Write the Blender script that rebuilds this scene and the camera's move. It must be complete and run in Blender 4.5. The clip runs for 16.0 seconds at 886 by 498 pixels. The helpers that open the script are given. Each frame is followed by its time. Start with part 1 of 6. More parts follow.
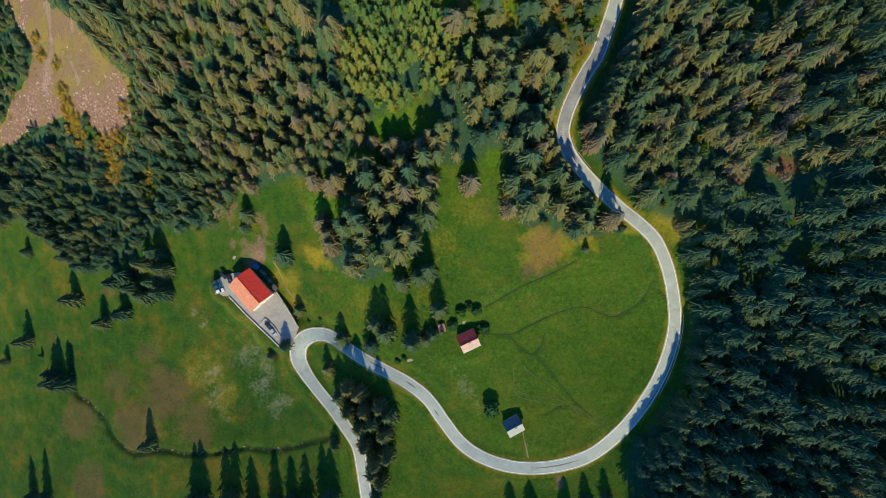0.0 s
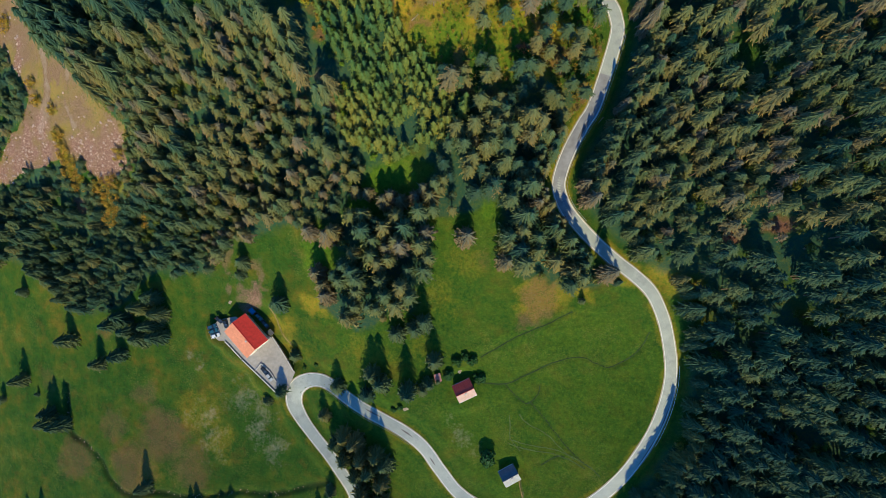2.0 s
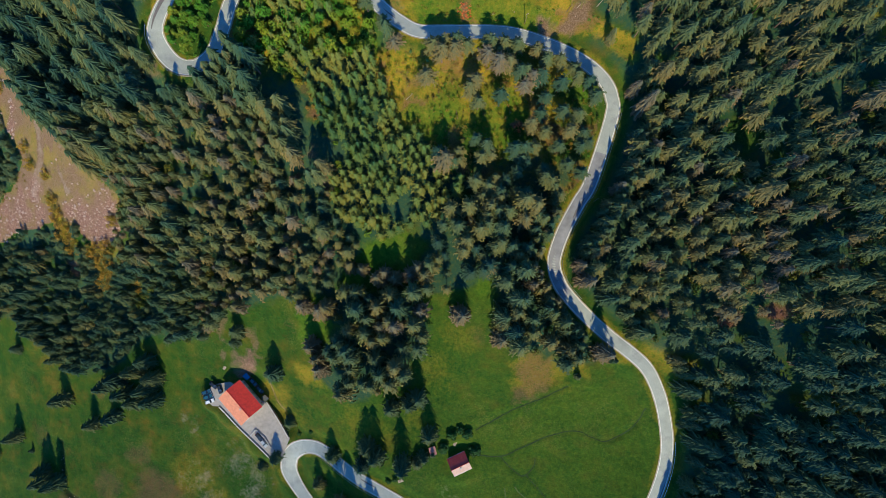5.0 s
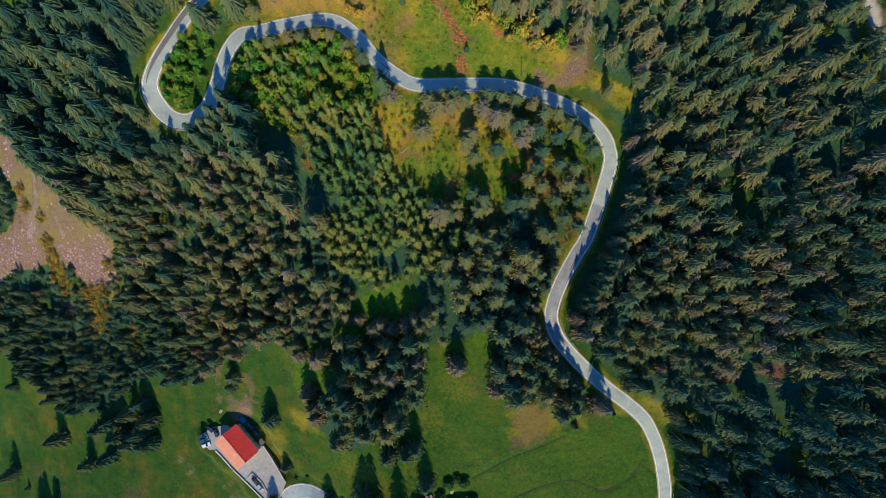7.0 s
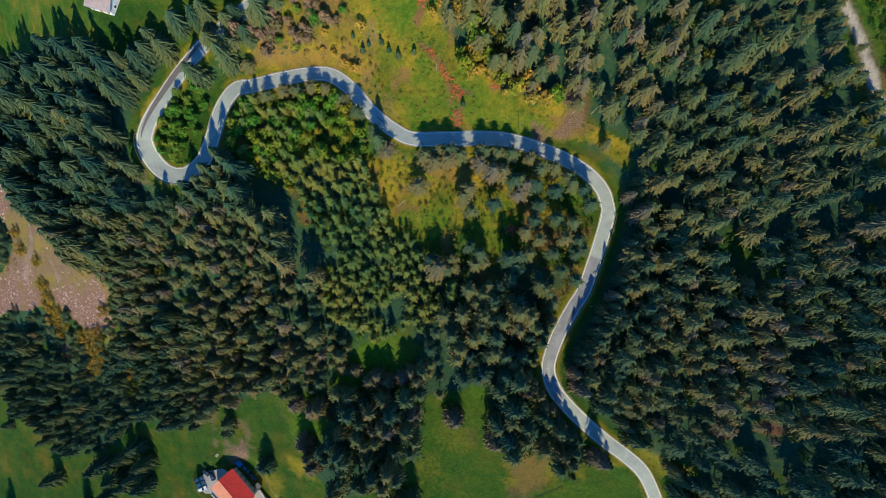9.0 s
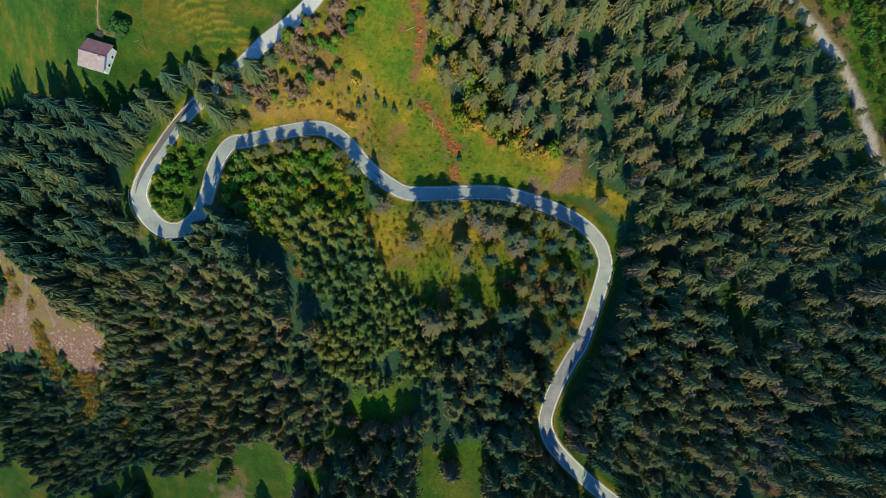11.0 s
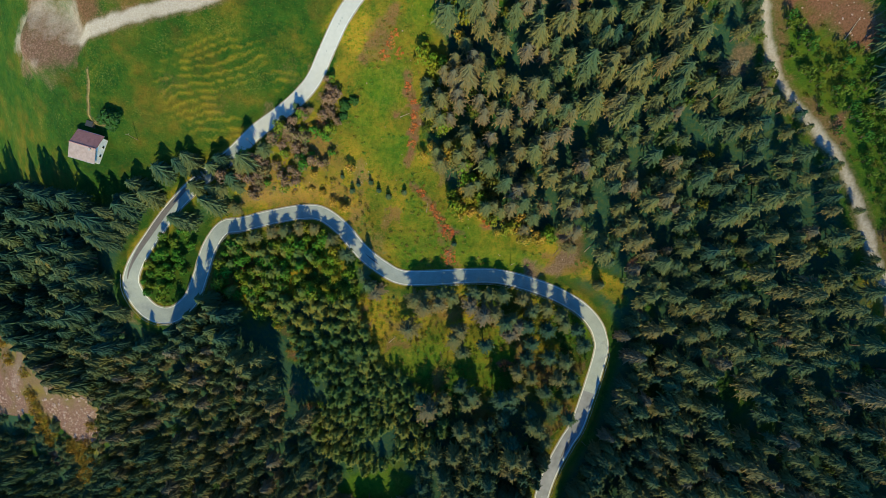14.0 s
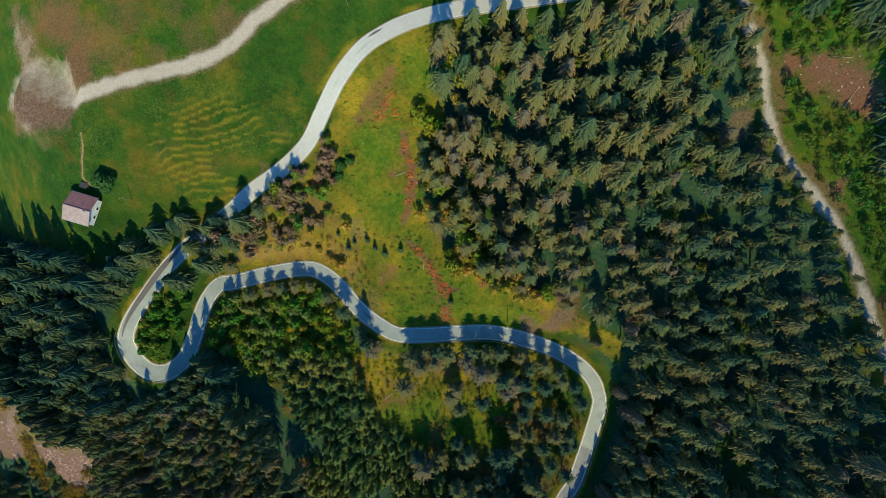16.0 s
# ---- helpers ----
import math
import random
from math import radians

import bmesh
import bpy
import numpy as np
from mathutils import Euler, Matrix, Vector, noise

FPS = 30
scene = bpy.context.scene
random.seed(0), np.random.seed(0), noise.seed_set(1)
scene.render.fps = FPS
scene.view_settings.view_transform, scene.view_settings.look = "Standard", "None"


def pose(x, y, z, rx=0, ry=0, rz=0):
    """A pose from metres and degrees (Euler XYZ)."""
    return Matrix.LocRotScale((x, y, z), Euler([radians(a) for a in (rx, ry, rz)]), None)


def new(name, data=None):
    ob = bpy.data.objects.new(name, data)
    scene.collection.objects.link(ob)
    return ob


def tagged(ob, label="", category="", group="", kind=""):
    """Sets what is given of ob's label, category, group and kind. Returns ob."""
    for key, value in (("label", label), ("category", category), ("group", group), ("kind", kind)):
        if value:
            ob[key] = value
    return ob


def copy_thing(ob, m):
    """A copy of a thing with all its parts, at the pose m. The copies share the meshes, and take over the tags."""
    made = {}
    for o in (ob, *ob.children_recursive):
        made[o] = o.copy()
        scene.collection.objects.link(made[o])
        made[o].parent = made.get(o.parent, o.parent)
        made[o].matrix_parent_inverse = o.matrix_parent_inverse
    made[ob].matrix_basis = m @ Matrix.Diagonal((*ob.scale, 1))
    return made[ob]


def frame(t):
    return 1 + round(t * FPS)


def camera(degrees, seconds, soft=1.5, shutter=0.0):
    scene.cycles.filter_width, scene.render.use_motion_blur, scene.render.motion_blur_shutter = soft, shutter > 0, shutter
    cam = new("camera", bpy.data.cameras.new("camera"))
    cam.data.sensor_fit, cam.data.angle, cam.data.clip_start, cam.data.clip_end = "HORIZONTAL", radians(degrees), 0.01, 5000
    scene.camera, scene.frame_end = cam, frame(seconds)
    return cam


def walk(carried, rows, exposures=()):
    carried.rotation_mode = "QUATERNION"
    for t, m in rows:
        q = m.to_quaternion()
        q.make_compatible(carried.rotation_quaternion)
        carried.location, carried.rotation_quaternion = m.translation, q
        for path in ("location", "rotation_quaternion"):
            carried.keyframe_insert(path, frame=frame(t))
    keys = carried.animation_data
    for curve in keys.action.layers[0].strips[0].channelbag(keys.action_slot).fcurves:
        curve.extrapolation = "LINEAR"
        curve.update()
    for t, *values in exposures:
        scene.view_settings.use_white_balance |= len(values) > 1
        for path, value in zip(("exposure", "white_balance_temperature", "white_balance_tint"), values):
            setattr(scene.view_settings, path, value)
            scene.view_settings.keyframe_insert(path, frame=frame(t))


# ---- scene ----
cam = camera(73.7, 16.0, soft=0.85)
TILT = 5.73      # the camera looks almost straight down, a little ahead
PATH = [
    (0.0, -0.12, -0.17, 300.01),
    (0.5, 0.35, 5.16, 300.47),
    (1.0, 0.80, 10.44, 300.89),
    (2.0, 1.63, 20.87, 301.63),
    (3.0, 2.39, 31.17, 302.26),
    (4.0, 3.10, 41.37, 302.81),
    (5.0, 3.77, 51.49, 303.30),
    (6.0, 4.43, 61.57, 303.75),
    (7.0, 5.09, 71.62, 304.18),
    (8.0, 5.74, 81.67, 304.60),
    (9.0, 6.40, 91.74, 305.02),
    (10.0, 7.06, 101.83, 305.44),
    (11.0, 7.73, 111.95, 305.87),
    (12.0, 8.40, 122.11, 306.30),
    (13.0, 9.06, 132.30, 306.72),
    (14.0, 9.70, 142.54, 307.12),
    (15.0, 10.31, 152.80, 307.49),
    (15.5, 10.59, 157.94, 307.66),
    (16.0, 10.87, 163.08, 307.81),
]
walk(cam, [(t, pose(x, y, z, TILT, 0, 0)) for t, x, y, z in PATH], exposures=[(0.0, 0.97, 5650, -19), (3.0, 0.95, 5440, -15), (7.5, 0.88, 5220, -13), (12.0, 0.87, 5450, -22), (16.0, 0.79, 5620, -25)])

# ---- light ----
SUN_ELEVATION = 34.0
SUN_TURN = 4.0        # degrees by which the light runs west of due north
world = bpy.data.worlds.new("sky")
scene.world = world
world.use_nodes = True
wn = world.node_tree.nodes
sky = wn.new("ShaderNodeTexSky")
sky.sky_type = "NISHITA"
sky.sun_disc = False
sky.sun_elevation = radians(SUN_ELEVATION)
sky.sun_rotation = radians(180 - SUN_TURN)
sky.altitude = 1200
sky.air_density = 0.8
sky.ozone_density = 10.0
sky.dust_density = 0.0
wn["Background"].inputs["Strength"].default_value = 0.15
world.node_tree.links.new(sky.outputs["Color"], wn["Background"].inputs["Color"])
sun = new("sun", bpy.data.lights.new("sun", "SUN"))
sun.data.energy = 3.5
sun.data.angle = radians(0.53)
sun.data.color = (1.0, 0.70, 0.41)
sun.matrix_world = pose(0, 0, 400, 90 - SUN_ELEVATION, 0, SUN_TURN)

# ---- materials ----


class Nodes:
    """A material with short ways to add nodes."""

    def __init__(self, name, rough=0.8, metal=0.0, specular=0.3, fuzz=0.0):
        self.m = bpy.data.materials.new(name)
        self.m.use_nodes = True
        self.t = self.m.node_tree
        self.b = self.t.nodes["Principled BSDF"]
        self.b.inputs["Roughness"].default_value = rough
        self.b.inputs["Metallic"].default_value = metal
        self.b.inputs["Specular IOR Level"].default_value = specular
        self.b.inputs["Diffuse Roughness"].default_value = fuzz

    def put(self, socket, value):
        if hasattr(value, "is_output"):
            self.t.links.new(value, socket)
        else:
            socket.default_value = value

    def noise(self, scale, detail=4.0, rough=0.55, at=None):
        n = self.t.nodes.new("ShaderNodeTexNoise")
        n.inputs["Scale"].default_value = scale
        n.inputs["Detail"].default_value = detail
        n.inputs["Roughness"].default_value = rough
        if at is None:
            at = self.t.nodes.new("ShaderNodeTexCoord").outputs["Object"]
        self.t.links.new(at, n.inputs["Vector"])
        return n.outputs["Fac"]

    def place(self):
        return self.t.nodes.new("ShaderNodeNewGeometry").outputs["Position"]

    def voronoi(self, scale, at=None):
        n = self.t.nodes.new("ShaderNodeTexVoronoi")
        n.inputs["Scale"].default_value = scale
        self.t.links.new(at or self.place(), n.inputs["Vector"])
        return n.outputs["Distance"], n.outputs["Color"]

    def ramp(self, fac, *stops):
        n = self.t.nodes.new("ShaderNodeValToRGB")
        e = n.color_ramp.elements
        while len(e) < len(stops):
            e.new(0.5)
        for k, (p, c) in zip(e, stops):
            k.position = p
            k.color = (*c, 1) if not isinstance(c, (int, float)) else (c, c, c, 1)
        self.t.links.new(fac, n.inputs["Fac"])
        return n.outputs["Color"]

    def mix(self, fac, a, b, how="MIX"):
        n = self.t.nodes.new("ShaderNodeMix")
        n.data_type, n.blend_type = "RGBA", how
        self.put(n.inputs[0], fac)
        for socket, v in ((n.inputs[6], a), (n.inputs[7], b)):
            self.put(socket, v if hasattr(v, "is_output") else (*v, 1))
        return n.outputs[2]

    def calc(self, how, a, b=0.0, c=0.0):
        n = self.t.nodes.new("ShaderNodeMath")
        n.operation = how
        for socket, v in zip(n.inputs, (a, b, c)):
            self.put(socket, v)
        return n.outputs[0]

    def attr(self, name):
        n = self.t.nodes.new("ShaderNodeAttribute")
        n.attribute_name = name
        s = self.t.nodes.new("ShaderNodeSeparateColor")
        self.t.links.new(n.outputs["Color"], s.inputs[0])
        return s.outputs[0], s.outputs[1], s.outputs[2], n.outputs["Alpha"]

    def chance(self):
        return self.t.nodes.new("ShaderNodeObjectInfo").outputs["Random"]

    def bump(self, height, strength=0.5, distance=0.1):
        n = self.t.nodes.new("ShaderNodeBump")
        n.inputs["Strength"].default_value = strength
        n.inputs["Distance"].default_value = distance
        self.t.links.new(height, n.inputs["Height"])
        self.t.links.new(n.outputs["Normal"], self.b.inputs["Normal"])

    def colour(self, value):
        self.put(self.b.inputs["Base Color"], value if hasattr(value, "is_output") else (*value, 1))
        return self.m


def plain(name, colour, rough=0.7, metal=0.0, specular=0.4, grain=3.0, vary=0.25):
    """A painted or natural surface with a little grain and wear."""
    n = Nodes(name, rough, metal, specular)
    f = n.calc("ADD", n.calc("MULTIPLY", n.noise(grain), 0.6), n.calc("MULTIPLY", n.noise(grain * 0.17), 0.4))
    lo, hi = [c * (1 - vary) for c in colour], [min(1, c * (1 + vary)) for c in colour]
    n.bump(n.noise(grain * 6), 0.2, 0.02)
    return n.colour(n.ramp(f, (0.3, lo), (0.7, hi)))


def ground_material():
    n = Nodes("meadow_and_forest_ground", 0.9, 0.0, 0.10, 1.0)
    p = n.place()
    woods, dry, bare, track = n.attr("cover")
    lush, dark_line, red, stone = n.attr("cover_more")
    broad, mid, fine, tiny = n.noise(0.03, 5, 0.6, p), n.noise(0.12, 5, 0.65, p), n.noise(0.7, 5, 0.7, p), n.noise(3.0, 3, 0.7, p)
    flecks = n.noise(1.7, 3, 0.75, p)

    def ragged(amount, by, lo=0.45, hi=0.95):
        """How much of a cover shows, with a ragged rim."""
        return n.ramp(n.calc("ADD", n.calc("MULTIPLY", amount, 0.7), n.calc("MULTIPLY", by, 0.6)), (lo, 0.0), (hi, 1.0))

    grass = n.ramp(n.calc("ADD", n.calc("MULTIPLY", broad, 0.55), n.calc("MULTIPLY", mid, 0.45)),
                   (0.36, (0.017, 0.059, 0.009)), (0.46, (0.031, 0.086, 0.010)), (0.55, (0.069, 0.106, 0.011)), (0.64, (0.138, 0.117, 0.014)))
    grass = n.mix(n.ramp(fine, (0.35, 0.0), (0.75, 0.6)), grass, (0.061, 0.093, 0.010))
    grass = n.mix(n.ramp(n.noise(0.075, 6, 0.7, p), (0.53, 0.0), (0.70, 0.42)), grass, (0.178, 0.086, 0.017))
    grass = n.mix(n.ramp(tiny, (0.30, 0.45), (0.55, 0.0)), grass, (0.015, 0.041, 0.009))
    grass = n.mix(n.ramp(flecks, (0.57, 0.0), (0.72, 0.50)), grass, (0.120, 0.122, 0.014))
    grass = n.mix(n.calc("MULTIPLY", ragged(lush, fine), 0.85), grass, n.ramp(fine, (0.3, (0.050, 0.125, 0.009)), (0.7, (0.124, 0.182, 0.012))))
    pale = n.ramp(n.calc("MULTIPLY", n.noise(0.055, 6, 0.7, p), flecks), (0.29, 0.0), (0.41, 0.55))
    grass = n.mix(pale, grass, (0.167, 0.176, 0.034))
    hay = n.ramp(n.calc("ADD", n.calc("MULTIPLY", flecks, 0.5), n.calc("MULTIPLY", n.noise(0.33, 4, 0.65, p), 0.5)), (0.36, (0.115, 0.165, 0.011)), (0.45, (0.255, 0.240, 0.014)), (0.52, (0.440, 0.262, 0.028)), (0.60, (0.245, 0.260, 0.016)), (0.68, (0.110, 0.165, 0.013)))
    c = n.mix(n.calc("MULTIPLY", ragged(dry, n.calc("ADD", n.calc("MULTIPLY", mid, 0.4), n.calc("MULTIPLY", fine, 0.6)), 0.42, 1.05), 0.8), grass, hay)
    tufts = n.ramp(n.calc("ADD", n.calc("MULTIPLY", n.noise(0.42, 3, 0.7, p), 0.55), n.calc("MULTIPLY", n.noise(1.1, 3, 0.7, p), 0.45)), (0.36, 0.80), (0.5, 1.0), (0.64, 1.16))
    c = n.mix(1.0, c, tufts, "MULTIPLY")
    rust = n.ramp(flecks, (0.3, (0.115, 0.048, 0.036)), (0.5, (0.205, 0.084, 0.060)), (0.7, (0.240, 0.130, 0.092)))
    c = n.mix(n.calc("MULTIPLY", ragged(red, n.calc("ADD", n.calc("MULTIPLY", fine, 0.5), n.calc("MULTIPLY", flecks, 0.5)), 0.50, 1.05), 0.85), c, rust)
    litter = n.ramp(fine, (0.3, (0.024, 0.064, 0.050)), (0.5, (0.036, 0.082, 0.050)), (0.60, (0.062, 0.098, 0.040)), (0.72, (0.100, 0.088, 0.040)))
    c = n.mix(woods, c, litter)
    soil = n.ramp(flecks, (0.28, (0.096, 0.060, 0.034)), (0.5, (0.180, 0.118, 0.072)), (0.72, (0.275, 0.195, 0.140)))
    c = n.mix(ragged(bare, n.calc("ADD", n.calc("MULTIPLY", fine, 0.5), n.calc("MULTIPLY", flecks, 0.5)), 0.45, 0.90), c, soil)
    dist, cell = n.voronoi(1.5, p)
    rubble = n.mix(n.ramp(dist, (0.15, 0.0), (0.6, 0.65)), n.ramp(n.noise(1.3, 4, 0.7, p), (0.3, (0.23, 0.130, 0.098)), (0.7, (0.41, 0.265, 0.205))), (0.09, 0.046, 0.035))
    c = n.mix(ragged(stone, fine), c, rubble)
    c = n.mix(n.calc("MULTIPLY", dark_line, 0.8), c, (0.014, 0.030, 0.010))
    gravel = n.ramp(n.noise(1.6, 4, 0.7, p), (0.3, (0.360, 0.310, 0.262)), (0.7, (0.500, 0.450, 0.400)))
    c = n.mix(ragged(track, n.calc("ADD", n.calc("MULTIPLY", fine, 0.6), n.calc("MULTIPLY", mid, 0.4)), 0.46, 0.92), c, gravel)
    n.bump(n.calc("ADD", n.calc("MULTIPLY", fine, 0.6), n.calc("MULTIPLY", flecks, 0.4)), 0.8, 0.6)
    return n.colour(c)


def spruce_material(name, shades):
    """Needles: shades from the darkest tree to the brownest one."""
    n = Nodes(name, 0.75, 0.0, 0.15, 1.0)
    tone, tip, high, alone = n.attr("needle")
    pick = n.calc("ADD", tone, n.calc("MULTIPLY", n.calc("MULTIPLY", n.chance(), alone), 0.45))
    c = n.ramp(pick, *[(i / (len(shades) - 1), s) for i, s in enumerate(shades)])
    # painted shade: inner needles darker and bluer, bough tips brighter and warmer
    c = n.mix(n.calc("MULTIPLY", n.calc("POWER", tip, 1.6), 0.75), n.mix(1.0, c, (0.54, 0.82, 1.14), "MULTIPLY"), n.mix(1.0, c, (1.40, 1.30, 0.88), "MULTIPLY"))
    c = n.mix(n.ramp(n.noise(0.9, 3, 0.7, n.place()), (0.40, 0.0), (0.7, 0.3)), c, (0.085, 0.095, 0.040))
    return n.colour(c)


def leaf_material(name, shades):
    n = Nodes(name, 0.6, 0.0, 0.2, 1.0)
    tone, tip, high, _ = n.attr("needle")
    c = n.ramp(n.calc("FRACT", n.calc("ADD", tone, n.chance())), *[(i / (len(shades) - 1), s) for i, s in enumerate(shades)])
    # light painted by height: low leaves dimmed, leaves at the top brightened
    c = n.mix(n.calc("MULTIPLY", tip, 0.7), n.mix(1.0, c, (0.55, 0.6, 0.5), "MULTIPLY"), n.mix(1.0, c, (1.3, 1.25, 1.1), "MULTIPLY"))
    return n.colour(c)


def asphalt_material():
    n = Nodes("worn_grey_asphalt", 0.75, 0.0, 0.35)
    p = n.place()
    c = n.ramp(n.noise(0.25, 5, 0.6, p), (0.3, (0.275, 0.300, 0.288)), (0.7, (0.370, 0.392, 0.370)))
    c = n.mix(n.ramp(n.noise(0.09, 6, 0.75, p), (0.56, 0.0), (0.68, 0.6)), c, (0.17, 0.172, 0.20))
    c = n.mix(n.ramp(n.noise(4.0, 3, 0.7, p), (0.4, 0.25), (0.6, 0.0)), c, (0.18, 0.185, 0.19))
    n.bump(n.noise(12.0, 2, 0.6, p), 0.2, 0.02)
    return n.colour(c)


def roof_material(name, colour, gloss=0.5):
    """Roofing in courses, dulled and bleached in patches."""
    n = Nodes(name, gloss, 0.0, 0.35)
    w = n.t.nodes.new("ShaderNodeTexWave")
    w.wave_type, w.bands_direction = "BANDS", "Y"
    w.inputs["Scale"].default_value = 1.4
    w.inputs["Distortion"].default_value = 0.4
    n.t.links.new(n.t.nodes.new("ShaderNodeTexCoord").outputs["Object"], w.inputs["Vector"])
    c = n.ramp(n.noise(0.8, 5, 0.7), (0.3, [k * 0.75 for k in colour]), (0.7, [min(1, k * 1.2) for k in colour]))
    c = n.mix(n.calc("MULTIPLY", w.outputs["Fac"], 0.25), c, [k * 0.55 for k in colour])
    n.bump(w.outputs["Fac"], 0.4, 0.04)
    return n.colour(c)


def glass_material():
    n = Nodes("window_glass", 0.08, 0.0, 0.8)
    return n.colour(n.ramp(n.noise(0.7), (0.3, (0.012, 0.016, 0.020)), (0.7, (0.03, 0.036, 0.042))))


GROUND = ground_material()
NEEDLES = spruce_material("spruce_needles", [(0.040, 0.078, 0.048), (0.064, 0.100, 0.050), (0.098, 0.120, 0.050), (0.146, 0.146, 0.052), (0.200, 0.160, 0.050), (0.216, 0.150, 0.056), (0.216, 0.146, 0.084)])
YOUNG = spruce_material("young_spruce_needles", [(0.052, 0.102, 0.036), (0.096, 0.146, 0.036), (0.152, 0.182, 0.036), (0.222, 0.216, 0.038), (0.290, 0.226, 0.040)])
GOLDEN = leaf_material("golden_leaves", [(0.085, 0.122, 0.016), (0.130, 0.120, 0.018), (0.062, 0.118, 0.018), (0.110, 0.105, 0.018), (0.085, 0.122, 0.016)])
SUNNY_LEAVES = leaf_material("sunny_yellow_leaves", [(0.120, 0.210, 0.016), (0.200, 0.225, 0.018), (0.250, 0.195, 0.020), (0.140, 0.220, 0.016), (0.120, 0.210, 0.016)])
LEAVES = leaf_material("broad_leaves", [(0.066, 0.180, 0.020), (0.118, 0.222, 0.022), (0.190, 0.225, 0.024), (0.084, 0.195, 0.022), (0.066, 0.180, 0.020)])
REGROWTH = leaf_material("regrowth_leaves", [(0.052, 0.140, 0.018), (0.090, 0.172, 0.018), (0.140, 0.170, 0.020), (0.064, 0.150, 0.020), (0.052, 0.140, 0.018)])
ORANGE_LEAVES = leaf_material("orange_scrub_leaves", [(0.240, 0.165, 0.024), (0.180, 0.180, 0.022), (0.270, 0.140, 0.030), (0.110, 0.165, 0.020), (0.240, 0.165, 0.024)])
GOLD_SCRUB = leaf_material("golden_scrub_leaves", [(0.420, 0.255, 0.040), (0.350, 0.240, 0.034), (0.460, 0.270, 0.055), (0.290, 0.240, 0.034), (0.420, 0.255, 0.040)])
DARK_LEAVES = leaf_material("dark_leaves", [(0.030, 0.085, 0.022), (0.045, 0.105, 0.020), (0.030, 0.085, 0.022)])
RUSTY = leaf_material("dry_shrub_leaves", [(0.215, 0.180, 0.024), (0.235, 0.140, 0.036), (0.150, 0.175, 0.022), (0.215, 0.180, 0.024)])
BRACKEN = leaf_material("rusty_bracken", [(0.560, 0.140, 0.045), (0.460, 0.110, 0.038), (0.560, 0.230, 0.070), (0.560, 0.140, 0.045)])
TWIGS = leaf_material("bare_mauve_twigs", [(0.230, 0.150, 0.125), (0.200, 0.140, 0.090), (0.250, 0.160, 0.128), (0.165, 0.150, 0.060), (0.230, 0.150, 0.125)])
BARK = plain("bark", (0.16, 0.115, 0.085), 0.9, grain=6)
LOGWOOD = plain("peeled_log_wood", (0.38, 0.31, 0.23), 0.8)
ASPHALT = asphalt_material()
# paler copies of the roof colours, with sunlight painted in for the south slopes
SUNLIT_ORANGE = roof_material("sun_faded_orange_sheet_roof", (0.60, 0.23, 0.125), 0.6)
SUNLIT_PINK = roof_material("sun_faded_pink_tile_roof", (0.47, 0.32, 0.27), 0.65)
SUNLIT_GREY = roof_material("sun_faded_pale_sheet_roof", (0.33, 0.34, 0.34), 0.6)
SUNLIT_BROWN = roof_material("sun_faded_mauve_roof", (0.40, 0.31, 0.29), 0.65)
LINE = plain("white_road_edge", (0.64, 0.63, 0.60), 0.7, grain=1.2, vary=0.2)
VERGE = plain("gravel_verge", (0.34, 0.285, 0.21), 0.95, grain=1.1, vary=0.35)
CONCRETE = plain("pale_concrete", (0.44, 0.42, 0.40), 0.85, grain=0.6)
STONE = plain("grey_pink_stone", (0.37, 0.265, 0.215), 0.9, grain=1.0, vary=0.35)
STEEL = plain("galvanised_steel", (0.50, 0.51, 0.52), 0.45, 0.6)
WOOD = plain("weathered_wood", (0.19, 0.14, 0.10), 0.85)
RED_ROOF = roof_material("red_sheet_roof", (0.74, 0.055, 0.034), 0.52)
MAROON_ROOF = roof_material("maroon_tile_roof", (0.42, 0.060, 0.050), 0.6)
SLATE_ROOF = roof_material("blue_grey_sheet_roof", (0.10, 0.115, 0.15), 0.5)
BROWN_ROOF = roof_material("faded_red_brown_roof", (0.40, 0.185, 0.160), 0.55)
PLASTER = plain("cream_plaster", (0.70, 0.64, 0.55), 0.85)
WHITE = plain("white_paint", (0.78, 0.76, 0.72), 0.7)
GLASS = glass_material()
RUBBER = plain("black_rubber", (0.02, 0.02, 0.02), 0.8)
TARP = plain("blue_tarpaulin", (0.03, 0.13, 0.30), 0.5)
DARK = plain("dark_metal", (0.05, 0.052, 0.055), 0.5)

# ---- the lie of the land: known spots (east, north, height) and the smooth surface through them ----
SPOTS_VALLEY = [
    (-57, -11, 22), (-59, -33, 18), (-84, 25, 27), (-102, 3, 14), (-107, -40, 1), (-156, -71, -12), (-205, -44, -28),
    (-98, -67, 2), (8, -15, 42), (38, -19, 43), (71, -3, 51), (93, -22, 53), (76, -49, 48), (96, -6, 56), (88, 24, 62),
    (72, 39, 67), (44, 27, 56), (47, 67, 75), (-32, 70, 63), (30, -60, 36), (150, -50, 80), (-33, 30, 52), (-20, -20, 40),
]
SPOTS_SLOPES = [
    (62, 98, 78), (68, 134, 84), (39, 153, 89), (-2, 153, 94), (-33, 178, 96), (-69, 173, 96), (-104, 145, 95),
    (-96, 165, 100), (-66, 190, 108), (-36, 212, 114), (1, 217, 111), (14, 230, 121), (-105, 202, 117), (-116, 229, 125),
    (9, 176, 99), (123, 47, 93), (117, 211, 130), (140, 171, 127), (125, 228, 138), (-157, 92, 32), (-184, 111, 30),
    (-140, 62, 24), (-40, 120, 82), (-150, 182, 80), (-185, 195, 52),
]
